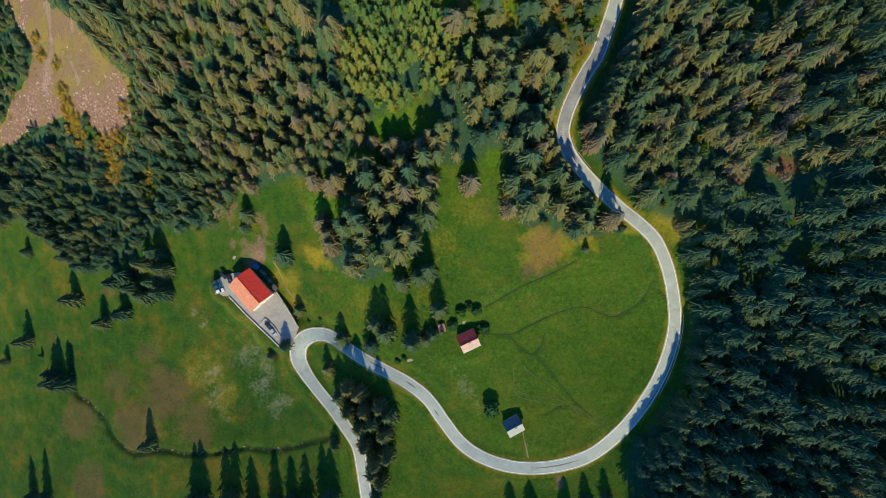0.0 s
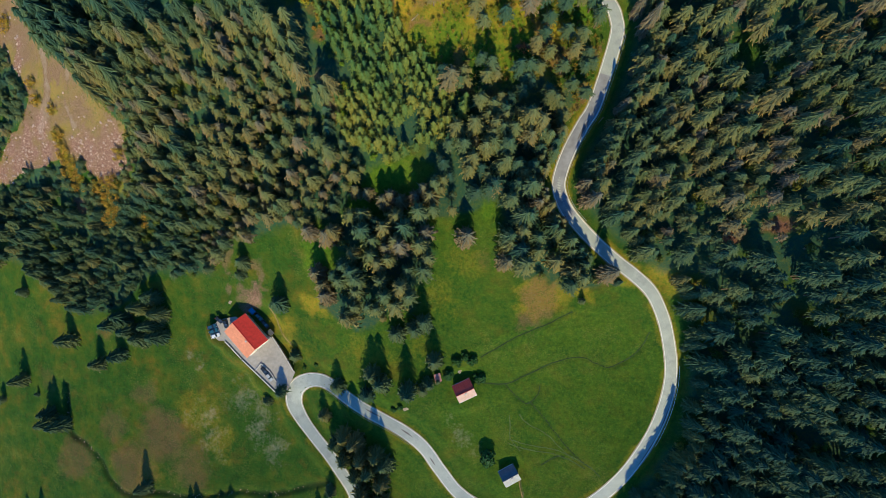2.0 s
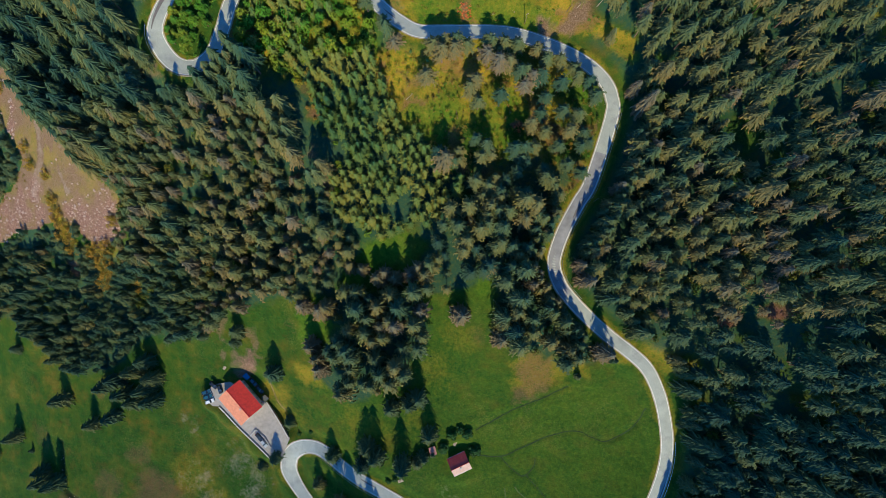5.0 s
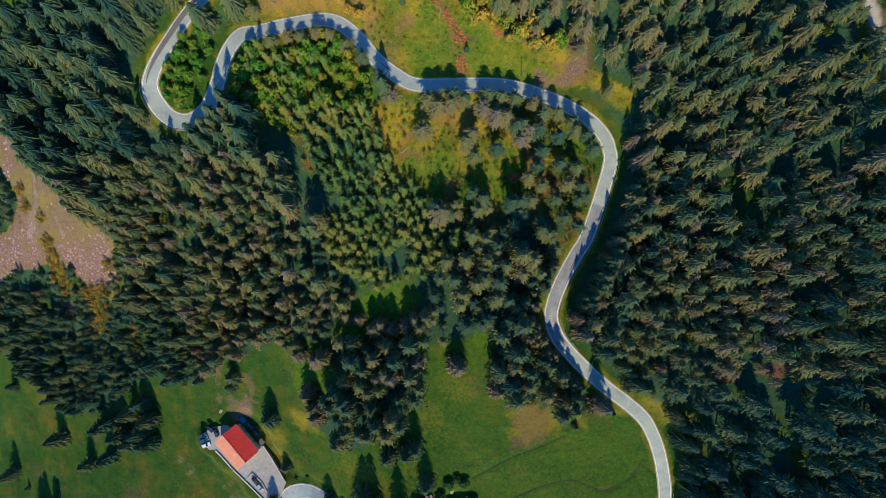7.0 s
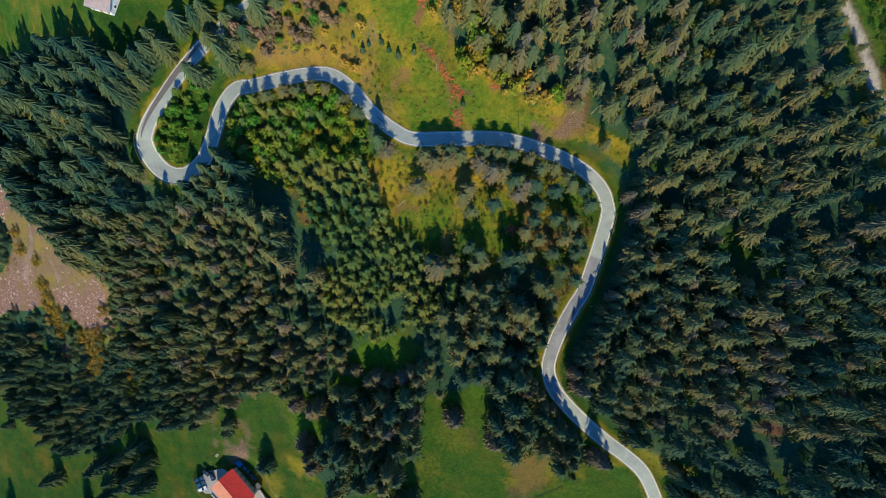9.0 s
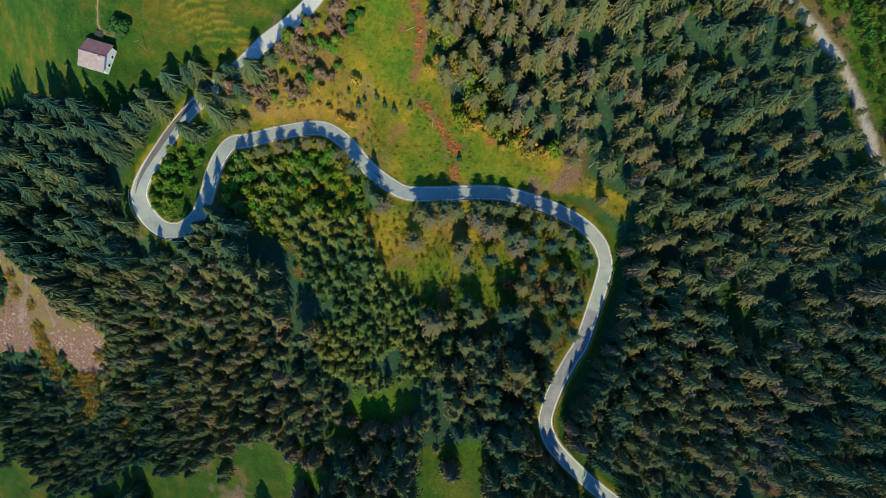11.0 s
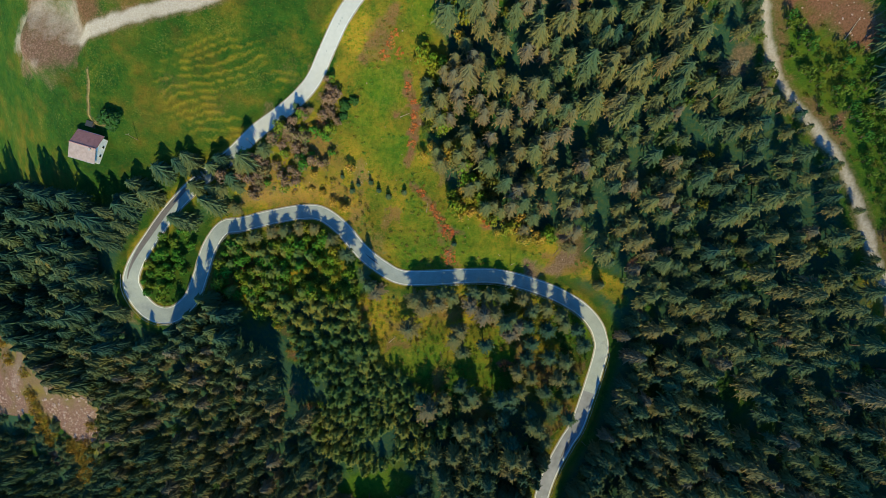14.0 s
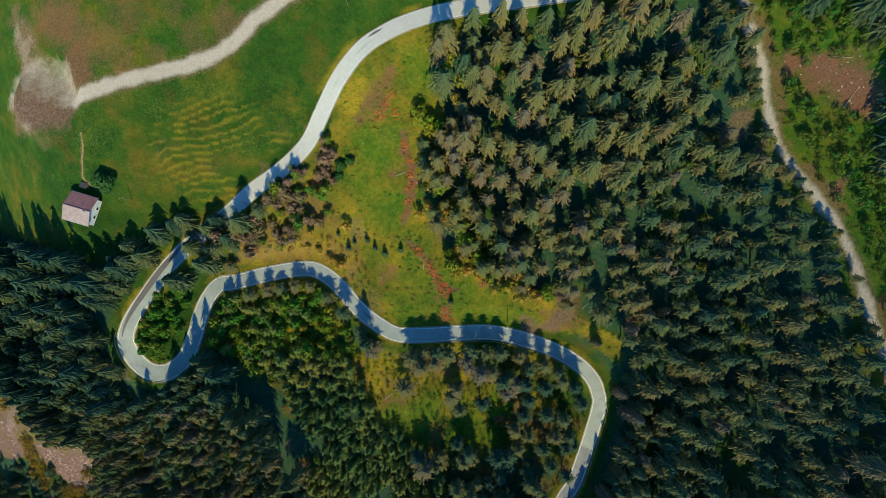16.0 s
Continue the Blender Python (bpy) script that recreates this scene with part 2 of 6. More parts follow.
# centre line of the pass road, from the valley to the forest bend and on to the upper meadow
ROAD_LOWER = [
    (-30.8, -117.2), (-35.3, -87.2), (-37.3, -73.6), (-39.6, -63.2), (-45.0, -54.9), (-51.6, -46.4), (-59.0, -38.2),
    (-65.1, -30.5), (-68.6, -23.4), (-67.5, -16.9), (-62.7, -13.1), (-56.3, -12.2), (-50.0, -14.1), (-41.6, -19.5),
    (-32.6, -24.5), (-23.5, -28.7), (-14.7, -33.5), (-6.8, -39.9), (0.1, -49.4), (7.6, -58.8), (16.2, -64.7), (27.2, -68.2),
    (39.1, -68.8), (51.9, -66.3), (63.2, -61.1), (74.3, -51.0), (83.3, -39.1), (90.0, -26.6), (94.0, -13.8), (94.8, -3.4),
    (93.4, 6.9), (90.6, 17.2), (85.5, 27.2), (78.3, 33.9), (70.1, 40.0), (61.9, 47.0), (54.9, 53.9), (49.6, 60.4),
    (46.9, 67.8), (47.9, 74.6), (51.4, 83.3), (56.3, 92.2), (61.2, 100.9),
]
ROAD_UPPER = [
    (68.5, 124.5), (68.3, 132.4), (65.4, 138.1), (59.9, 143.3), (51.2, 148.0), (40.4, 151.8), (29.6, 154.2), (18.9, 154.3),
    (6.3, 153.6), (-5.1, 153.7), (-12.4, 157.3), (-19.8, 163.2), (-27.0, 171.5), (-34.2, 176.6), (-41.4, 177.1),
    (-51.7, 175.3), (-63.1, 172.5), (-69.4, 171.3), (-74.5, 164.3), (-77.9, 154.2), (-81.7, 145.4),
    (-88.0, 140.3), (-94.7, 141.0), (-99.6, 146.3), (-101.4, 152.4), (-98.7, 159.3), (-92.2, 168.2), (-84.0, 177.9),
    (-74.3, 186.4), (-62.9, 194.2), (-52.7, 202.8), (-42.9, 209.4), (-34.0, 217.4), (-28.1, 227.6), (-22.6, 236.6),
    (-14.9, 244.9), (-5.8, 249.9), (4.9, 253.3), (17.1, 255.3), (29.3, 256.4), (43.8, 257.8), (60.7, 259.5),
]
MEADOW_LOWER = [
    (-289, 48), (-219, 44), (-206, 29), (-189, 19), (-168, 19), (-141, 36), (-107, 38), (-95, 46), (-84, 51), (-70, 53),
    (-58, 55), (-41, 58), (-37, 67), (-31, 75), (-19, 80), (-8, 83), (-2, 78), (-6, 67), (-3, 58), (4, 58), (21, 64),
    (27, 65), (24, 55), (24, 40), (34, 34), (59, 28), (72, 30), (82, 37), (93, 32), (97, 19), (102, 1), (99, -13), (94, -31),
    (81, -51), (76, -59), (76, -106), (-318, -159),
]
COPSE = [
    (-41, 58), (-24, 60), (-7, 58), (-3, 49), (-3, 34), (-12, 29), (-9, 21), (-23, 18), (-33, 9), (-43, 14), (-51, 24),
    (-45, 35), (-42, 49),
]
COPSE_EAST = [
    (25, 55), (33, 60), (45, 62), (51, 54), (63, 40), (70, 30), (61, 32), (34, 35), (24, 42),
]
GLADE = [
    (-27, 150), (-13, 147), (43, 148), (62, 137), (64, 123), (59, 103), (49, 92), (30, 90), (15, 97), (6, 107), (-13, 124),
    (-21, 134),
]
YOUNG_STAND = [
    (-54, 147), (-25, 146), (-13, 124), (6, 105), (15, 97), (-0, 83), (-28, 79), (-39, 88), (-40, 104), (-46, 124),
]
SCRUB = [
    (-75, 162), (-69, 168), (-54, 172), (-35, 172), (-25, 160), (-21, 148), (-25, 145), (-51, 147), (-56, 137), (-61, 145),
    (-76, 148),
]
HAIRPIN_ISLAND = [
    (-85, 173), (-80, 172), (-76, 166), (-80, 152), (-86, 144), (-93, 144), (-98, 148), (-97, 156), (-93, 164),
]
PASTURE = [
    (-20, 243), (-4, 249), (12, 252), (28, 255), (14, 247), (7, 243), (12, 227), (6, 212), (2, 205), (6, 192), (20, 178),
    (28, 170), (55, 163), (75, 152), (78, 140), (72, 144), (64, 152), (43, 158), (-6, 157), (-18, 166), (-26, 176),
    (-34, 181), (-62, 178), (-64, 186), (-54, 193), (-40, 204), (-28, 217),
]
MEADOW_UPPER = [
    (-197, 196), (-131, 185), (-120, 180), (-99, 178), (-90, 186), (-79, 187), (-62, 197), (-43, 209), (-31, 222),
    (-23, 235), (-13, 244), (14, 255), (47, 273), (-155, 294),
]
CLEARCUT = [
    (94, 262), (105, 239), (104, 231), (111, 213), (119, 202), (132, 185), (142, 168), (149, 136), (176, 138), (162, 253),
]
SCREE = [
    (-214, 176), (-200, 170), (-189, 159), (-183, 151), (-178, 140), (-168, 131), (-155, 122), (-149, 112), (-141, 104), (-137, 98), (-141, 88),
    (-145, 86), (-150, 80), (-157, 78), (-164, 82), (-170, 90), (-175, 81), (-180, 84), (-184, 92), (-190, 92), (-203, 91), (-216, 87), (-232, 84), (-247, 84), (-247, 98), (-233, 97), (-217, 110), (-210, 112),
    (-204, 114), (-198, 120), (-202, 131), (-211, 141), (-218, 153), (-226, 168),
]
# yellow-brown scrub on the scree: east, north, radius
WEEDS = [(-181, 113, 2), (-181, 102, 2.5), (-180, 95, 3.5), (-178, 88, 4), (-175, 81, 3.5), (-162, 78, 4), (-158, 72, 5), (-160, 65, 4), (-153, 80, 3), (-146, 90, 2), (-139, 62, 2), (-191, 119, 2), (-194, 127, 2), (-211, 158, 3)]
RUBBLE = [(-192, 108, 6), (-190, 99, 5), (-171, 99, 4), (-163, 96, 8), (-152, 92, 8), (-145, 98, 5), (-146, 87, 5), (-157, 86, 7), (-166, 89, 5), (-222, 102, 7), (-204, 100, 7), (-193, 95, 6), (-215, 94, 9), (-200, 86, 8), (-230, 90, 8), (-203, 107, 5), (-203, 139, 4), (-200, 146, 3)]
LOOP_MEADOW = [(-2, -20), (14, 2), (40, 14), (62, 22), (86, 14), (90, -6), (84, -28), (68, -50), (46, -62), (24, -62), (10, -50)]
SCREE_TRAIL = [(-206, 173), (-197, 162), (-185, 149), (-181.6, 136), (-182.7, 124), (-186, 116), (-194, 106)]
SCREE_GULLY = [(-165, 130), (-167, 123), (-172, 115), (-170, 106)]
# forest track and gravel drive
TRACK = [
    (97.5, 259.1), (100.9, 249.0), (104.8, 241.4), (107.8, 233.7), (110.3, 224.2), (113.2, 215.2), (118.2, 207.5),
    (122.5, 201.4), (127.5, 194.4), (131.2, 189.1), (134.4, 182.7), (137.5, 175.3), (140.2, 167.6), (143.0, 158.9),
    (146.5, 148.6), (150.9, 133.0),
]
DRIVE = [
    (-106.2, 228.6), (-98.4, 230.5), (-85.4, 233.4), (-72.9, 236.6), (-62.2, 240.0), (-55.0, 243.8), (-47.5, 250.2),
    (-40.2, 255.4), (-33.0, 259.6), (-24.2, 264.1),
]
TREES_WEST = [
    (-194.7, 4.0, 15), (-225.2, 29.7, 8), (-230.3, -18.9, 14), (-248.4, -30.8, 6), (-176.1, -7.8, 12), (-162.9, -3.1, 13), (-136.7, 6.6, 19),
    (-139.4, 12.7, 20), (-144.5, 21.2, 19), (-152.7, 9.5, 18), (-157.9, 15.8, 16), (-139.1, 25.9, 17), (-165.1, 12.5, 15), (-148.3, 5.5, 16),
    (-201.0, -41.0, 19), (-207.4, -40.1, 18), (-212.1, -35.9, 13), (-149.0, -69.1, 12), (-220.3, -104.1, 19), (-230.7, -107.3, 17), (-221.6, -26.3, 4),
    (-135.4, 18.2, 18),
]
TREES_VALLEY = [
    (-119.1, -95.0, 20), (-123.5, -93.6, 18), (-105.8, -94.5, 17), (-101.8, -92.0, 18), (-92.2, -94.5, 15), (-80.3, -92.4, 16), (-71.5, -92.2, 15),
    (-64.3, -92.0, 16), (-54.9, -89.6, 18), (-51.5, -87.1, 16), (60.2, -81.3, 8), (68.0, -79.7, 8), (51.9, -85.0, 9), (38.0, -87.4, 10),
    (29.6, -88.0, 10),
]
TREES_ROADSIDE = [
    (-52.8, -27.8, 9), (-42.4, -35.1, 17), (-46.4, -40.0, 16), (-37.0, -37.3, 20), (-27.5, -43.0, 17), (-30.8, -50.0, 20), (-34.4, -45.0, 18),
    (-42.1, -46.0, 17), (-23.9, -46.9, 16), (-24.7, -64.7, 18), (-29.4, -68.2, 20), (-34.7, -60.7, 18), (-37.3, -53.0, 18), (-49.8, -63.0, 8),
    (-31.6, -73.7, 18), (-27.9, -77.1, 16), (-30.2, -86.8, 9), (-25.8, -55.7, 18),
]
TREES_HOUSES = [
    (-71.3, 22.9, 14), (-88.1, 41.1, 11), (-90.6, 36.1, 7), (-66.6, -0.7, 10), (-45.7, -14.5, 12), (-74.0, -17.9, 9), (-81.9, -22.9, 7),
    (-25.0, -11.0, 18), (-28.3, -7.3, 15), (-31.6, -16.6, 13), (-13.3, -14.7, 18), (-2.1, -1.1, 13),
    (-17.9, 10.4, 13), (-6.6, 15.0, 16), (-9.7, 12.7, 14), (-4.7, -11.3, 8), (-0.8, -10.3, 5),
    (-7.2, -13.7, 7), (58.5, 24.0, 5), (99.0, 4.4, 4),
]
TREES_COPSE = [
    (10.9, 48.7, 15), (-54.2, 52.2, 13), (-46.6, 50.4, 13), (-43.2, 52.2, 15), (-48.7, 30.1, 15), (-51.3, 35.4, 14), (-48.0, 25.8, 15),
    (-33.6, 68.3, 8), (-28.9, 67.0, 8), (-19.5, 65.0, 11), (-21.9, 63.3, 12), (-14.8, 63.4, 11), (-9.0, 64.5, 10), (-5.6, 67.0, 12),
    (27.6, 45.6, 15), (26.7, 39.2, 13), (-3.3, 64.3, 14),
]
TREES_UPPER = [
    (-75.1, 191.6, 12), (-78.4, 190.5, 11), (-65.0, 192.2, 8), (-83.9, 188.1, 12), (-89.8, 180.6, 12), (-92.9, 183.4, 10),
    (-97.9, 175.9, 13), (-67.3, 189.3, 9), (-62.3, 186.6, 7), (-74.0, 183.7, 9), (-39.2, 209.5, 4), (-43.8, 205.6, 4), (5.3, 212.2, 8),
    (4.7, 217.5, 6),
]
TREES_CLEARING = [
    (134.7, 241.1, 13), (117.6, 249.3, 10), (139.1, 219.0, 18), (140.6, 210.0, 18), (141.8, 203.9, 17), (129.6, 245.9, 20),
]
TREES_GLADE = [(3.2, 142.8, 13), (-1.9, 135.0, 11), (13.8, 131.5, 11), (15.5, 134.5, 11), (24.4, 140.0, 14), (20.0, 143.0, 12), (8.0, 144.0, 12), (28.0, 141.0, 12), (33.5, 133.0, 12), (37.0, 136.0, 12), (0.5, 146.0, 10), (-14.0, 148.0, 7)]
TREES_PASTURE = [(-15.9, 186.9, 3), (-22.4, 184.2, 3.5), (-9.6, 182.0, 3.5), (-3.9, 183.4, 3), (-13.1, 184.1, 3), (-20.4, 186.2, 2.5), (13.8, 165.5, 3.2), (-26, 189, 2.5)]
TREES_SHADING = [(4.0, 147.0, 9), (8.5, 147.4, 10), (12.0, 146.4, 8), (21.5, 147.6, 10), (26.0, 147.0, 10), (30.5, 147.4, 9), (38.0, 145.6, 9), (47.0, 142.6, 9), (52.5, 140.0, 8), (-18, 154, 8), (-24, 161, 8), (-30, 166.6, 5.5), (-36, 170.6, 5), (-41, 170.6, 6), (-46.5, 170, 4.5), (-51, 169, 5.5), (-57, 167.5, 6), (-66, 183, 6.5), (-61, 184, 6), (-58, 190, 8), (-50, 195, 7), (-63, 177.5, 7)]

STREAM = [(-200.8, -20.0), (-200.3, -44.0), (-188.4, -50.9), (-177.6, -59.1), (-173.0, -67.6), (-160.2, -74.4), (-143.4, -71.9),
          (-129.1, -73.4), (-107.4, -70.8), (-95.2, -67.8), (-80.2, -68.2), (-59.8, -62.2), (-51.2, -60.2)]
DITCHES = [
    [(17.9, -11.0), (28.9, -11.3), (36.1, -7.8), (47.8, -2.4), (59.4, 0.5), (65.5, -1.8), (71.9, -3.5), (80.0, 0.8), (84.1, 5.9), (86.3, 11.1)],
    [(28.0, -11.3), (31.4, -15.2), (36.2, -19.5), (39.3, -19.5), (42.1, -15.8), (43.0, -12.1)],
    [(39.3, -19.5), (43.4, -24.3), (49.3, -31.4), (55.0, -38.5), (61.1, -44.4)],
    [(17.7, 0.1), (27.7, 6.0), (37.1, 10.8), (47.5, 15.4), (55.4, 19.5)],
    [(43.5, -46.0), (49.3, -42.4), (52.8, -41.8)],
]
TYRE_TRACKS = [
    [(30.3, -35.5), (38.7, -37.7), (48.2, -39.1), (55.1, -41.2), (61.9, -44.7), (67.5, -49.5)],
    [(30.0, -37.3), (38.4, -39.5), (47.9, -40.9), (54.8, -43.0), (61.6, -46.5)],
    [(30.3, -24.5), (30.3, -29.4), (31.1, -35.5), (35.2, -40.3)],
    [(34.6, -24.4), (37.5, -28.0), (45.8, -32.7), (50.5, -37.3), (57.4, -43.0)],
]
FOOTPATHS = [
    [(-79.0, 21.5), (-77.0, 17.2), (-74.0, 9.4), (-69.5, 4.1)],
    [(33.9, -49.5), (35.5, -57.3), (36.6, -65.2)],
    [(-104.3, 218.6), (-104.6, 214.5), (-105.9, 209.8), (-106.4, 204.3), (-100.1, 202.3)],
]
# level places: east, north, radius, height
LEVELS = [(-89.5, 8.0, 11.5, 18.8), (-77.5, -7.0, 10.0, 17.6), (-104.0, 10.0, 6.0, 17.6), (10.8, -14.6, 6.5, 42.2), (30.2, -50.9, 5.5, 37.2),
          (-107.6, 195.4, 6.5, 113.6), (-117.0, 229.0, 9.0, 124.0)]
# bare soil: east, north, radius, strength
SOIL_VALLEY = [
    (49.5, -72.5, 2.6, 1.0), (38, 13, 5, 0.25), (-81, 30, 2.5, 0.6), (-80, 34, 2.5, 0.6), (-79, 38, 3, 0.5), (-98, 29, 2.5, 0.6), (-93, 35, 3, 0.3), (-95, 38, 2, 0.6), (-82, 39, 2.5, 0.6),
    (-97, 44, 4, 0.6), (-178, 72, 5, 0.9), (-42, 99, 3, 0.6), (-45, 112, 3, 0.5), (-176, 128, 5, 1.0), (-104, 136, 3, 0.6), (-107, 142, 4, 0.8), (45, 157, 2.5, 0.6),
    (50, 158, 4, 0.9), (43, 156.5, 3, 0.9), (54, 162, 4, 0.9), (54, 167, 3, 0.8),
]
SOIL_UPPER = [
    (-16, 164, 6, 0.42), (-21, 172, 6, 0.36), (-13, 159.5, 4, 0.45), (-20, 189, 4, 0.55), (-19, 194, 3, 0.5), (8, 189, 3, 0.5),
    (55, 161, 4, 0.45), (-62, 181, 4, 0.35), (-50, 181, 3, 0.3), (-88, 188, 3, 0.5), (123, 197, 2.5, 0.7), (116, 206, 2.5, 0.7), (-48, 207, 3, 0.5), (112, 212, 2.5, 0.7),
    (-39, 213, 3, 0.5), (102, 219, 4, 0.7), (-32, 222, 3, 0.4), (104, 225, 4, 0.7), (-119, 229, 12, 0.8), (-112, 231, 7, 0.8), (-122, 238, 8, 0.8), (-124, 248, 7, 0.75), (-131, 228, 5, 0.7), (-128, 256, 4, 0.6),
]
SOIL = SOIL_VALLEY + SOIL_UPPER
# rust-red scrub and dead wood: east, north, radius
RUST_VALLEY = [
    (-141, -44, 17, 0.60), (-158, -62, 15, 0.60), (-124, -60, 13, 0.55), (-170, -40, 10, 0.50), (-150, -22, 9, 0.48), (-174, 7, 5, 0.5), (-196, -60, 14, 0.55), (-190, -95, 14, 0.55), (-215, -15, 8, 0.4), (-60, 45, 5, 0.35), (-32, 80, 5, 0.3), (18, 40, 6, 0.4), (12, 50, 5, 0.4),
    (122, 49, 4.0), (110, 50, 4.0), (140, 62, 4.0), (-56, 100, 3), (33, 121, 2.8), (3, 141, 2.4, 0.6), (-16, 135, 2.0, 0.8), (-20, 141, 2.2, 0.8), (-44, 128, 3, 0.8), (-40, 104, 3, 0.9), (-39, 95, 3, 0.9), (-49, 137, 3, 0.6), (-134, 141, 3),
    (76, 158, 3), (51, 160, 5, 0.7), (11.8, 160.8, 3.2), (57, 164, 5, 0.7), (11.4, 169.3, 2.8), (25.6, 173, 2.6), (-20, 176, 5, 0.6),
]
RUST_MIDDLE = [
    (16, 179, 2.4), (-45, 181, 6, 0.6), (-60, 181, 5, 0.6), (-28, 182, 6, 0.6), (-38, 186, 6, 0.6), (-55, 188, 9, 0.7), (-30, 194, 5, 0.5), (-1, 197, 1.6),
    (-38, 199, 8, 0.7), (130, 200, 3), (-2.5, 202, 2.0), (-33, 205, 2.5), (-1, 207, 2.0), (-30, 211, 4, 0.6), (-2, 212, 2.2),
]
RUST_UPPER = [
    (-60, 212, 6, 0.3), (-1.5, 216, 1.8), (112, 216, 3.0), (136, 223, 7), (-14, 226, 3.0, 0.75), (131, 228, 8), (-10, 231, 4.0, 0.75), (122, 232, 6),
    (-8, 236, 2.5, 0.75), (115, 236, 5), (-103, 239, 8, 0.8), (-97, 246, 9, 0.7), (-108, 252, 9, 0.75), (-84, 254, 9, 0.5), (-70, 254, 6, 0.45), (-90, 240, 7, 0.55), (-64, 246, 6, 0.5), (-54, 250, 5, 0.6), (-75, 240, 5, 0.5), (-42, 218, 4, 0.35), (-66, 208, 5, 0.35), (-78, 214, 5, 0.35),
]
RUST = RUST_VALLEY + RUST_MIDDLE + RUST_UPPER
RUST_LINES = [[(-2.5, 221), (-0.8, 214), (0.0, 207), (-1.2, 199), (-2.8, 193)], [(5.5, 179), (8.0, 175), (10.5, 170.5), (12.5, 167)], [(-1, 186), (2, 183), (5, 180)]]
# dry yellow grass: east, north, radius
DRY_VALLEY = [
    (-150, -62, 8, 0.4), (-108, -45, 8, 0.5), (-120, -30, 12, 0.45), (-25, -2, 9, 0.45), (-35, 3, 8, 0.45), (-66, 3, 10, 0.4), (-8, 4, 9, 0.45), (-72, 12, 8, 0.6),
    (36, 22, 6), (-55, 22, 6), (44, 24, 8), (2, 25, 9, 0.4), (50, 26, 7), (97, 30, 5), (90, 32, 8), (76, 34, 5),
    (12, 39, 8, 0.45),
]
DRY_MIDDLE = [
    (-14, 45, 7, 0.4), (-168, 60, 7), (-165, 70, 9), (-150, 72, 7), (-7, 127, 12, 0.6), (25, 128, 7, 0.6), (4, 133, 10, 0.5), (-13, 140, 9),
    (16, 141, 9), (146, 146, 8), (45, 163, 9), (32, 166, 8), (-3, 170, 9), (22, 172, 9), (-22, 177, 8), (-5, 182, 8),
    (-45, 183, 9),
]
DRY_UPPER = [
    (-30, 184, 9), (-15, 190, 9), (2, 192, 7), (-85, 196, 8, 0.25), (-60, 203, 10, 0.4), (-12, 205, 8), (-84, 206, 10, 0.2), (-70, 208, 14, 0.3),
    (-100, 214, 12, 0.2), (-52, 216, 8, 0.4), (-72, 222, 9, 0.2), (-40, 228, 9, 0.3), (-18, 232, 8), (-62, 232, 13, 0.25), (-88, 244, 12, 0.25),
]
DRY = DRY_VALLEY + DRY_MIDDLE + DRY_UPPER
BRIGHT_VALLEY = [
    (107, 28, 6), (106, 36, 6), (-50, 45, 9), (20, 60, 6), (-34, 68, 6), (-24, 74, 7), (-14, 76, 6), (26, 112, 6),
    (22, 118, 6), (20, 126, 5), (60, 135, 6), (4, 124, 7), (-6, 121, 6), (29, 129, 5), (31, 125, 4), (56, 139, 5), (-22, 152, 5),
]
BRIGHT_UPPER = [
    (-2, 165, 8), (4, 172, 7), (15, 164, 6), (18, 170, 6), (7, 166, 6), (0, 178, 5), (19, 176, 4), (-4, 160, 4), (24, 164, 6, 0.8), (31, 160, 7), (39, 160, 6), (22, 159, 5),
    (80, 141, 7), (20, 163, 6, 0.7), (10, 168, 10), (-12, 182, 5, 0.6), (0, 186, 6, 0.7), (-8, 198, 8), (-16, 206, 8, 0.8), (-12, 216, 7),
    (-6, 222, 8, 0.8), (4, 240, 6, 0.8),
]
BRIGHT = BRIGHT_VALLEY + BRIGHT_UPPER


class Relief:
    """A thin smooth surface through the known spots."""

    def __init__(self, spots):
        self.p = np.array([s[:2] for s in spots], float) / 100.0
        n = len(spots)
        a = np.zeros((n + 3, n + 3))
        a[:n, :n] = self.bend(self.p) + 0.02 * np.eye(n)
        a[:n, n], a[:n, n + 1:] = 1.0, self.p
        a[n:, :n] = a[:n, n:].T
        self.w = np.linalg.solve(a, np.array([s[2] for s in spots] + [0.0] * 3))

    def bend(self, q):
        r = np.linalg.norm(q[:, None] - self.p[None], axis=2)
        return np.where(r > 0, r * r * np.log(r + 1e-12), 0.0)

    def __call__(self, x, y):
        q = np.stack([np.ravel(x), np.ravel(y)], 1) / 100.0
        z = np.concatenate([self.bend(part) @ self.w[:-3] for part in np.array_split(q, max(1, len(q) // 20000))])
        return z + self.w[-3] + q @ self.w[-2:]


def lattice(ix, iy, seed):
    h = (ix.astype(np.int64) * 374761393 + iy.astype(np.int64) * 668265263 + seed * 69069) & 0x7FFFFFFF
    h = ((h ^ (h >> 13)) * 1274126177) & 0x7FFFFFFF
    return ((h ^ (h >> 16)) & 0xFFFF) / 65535.0


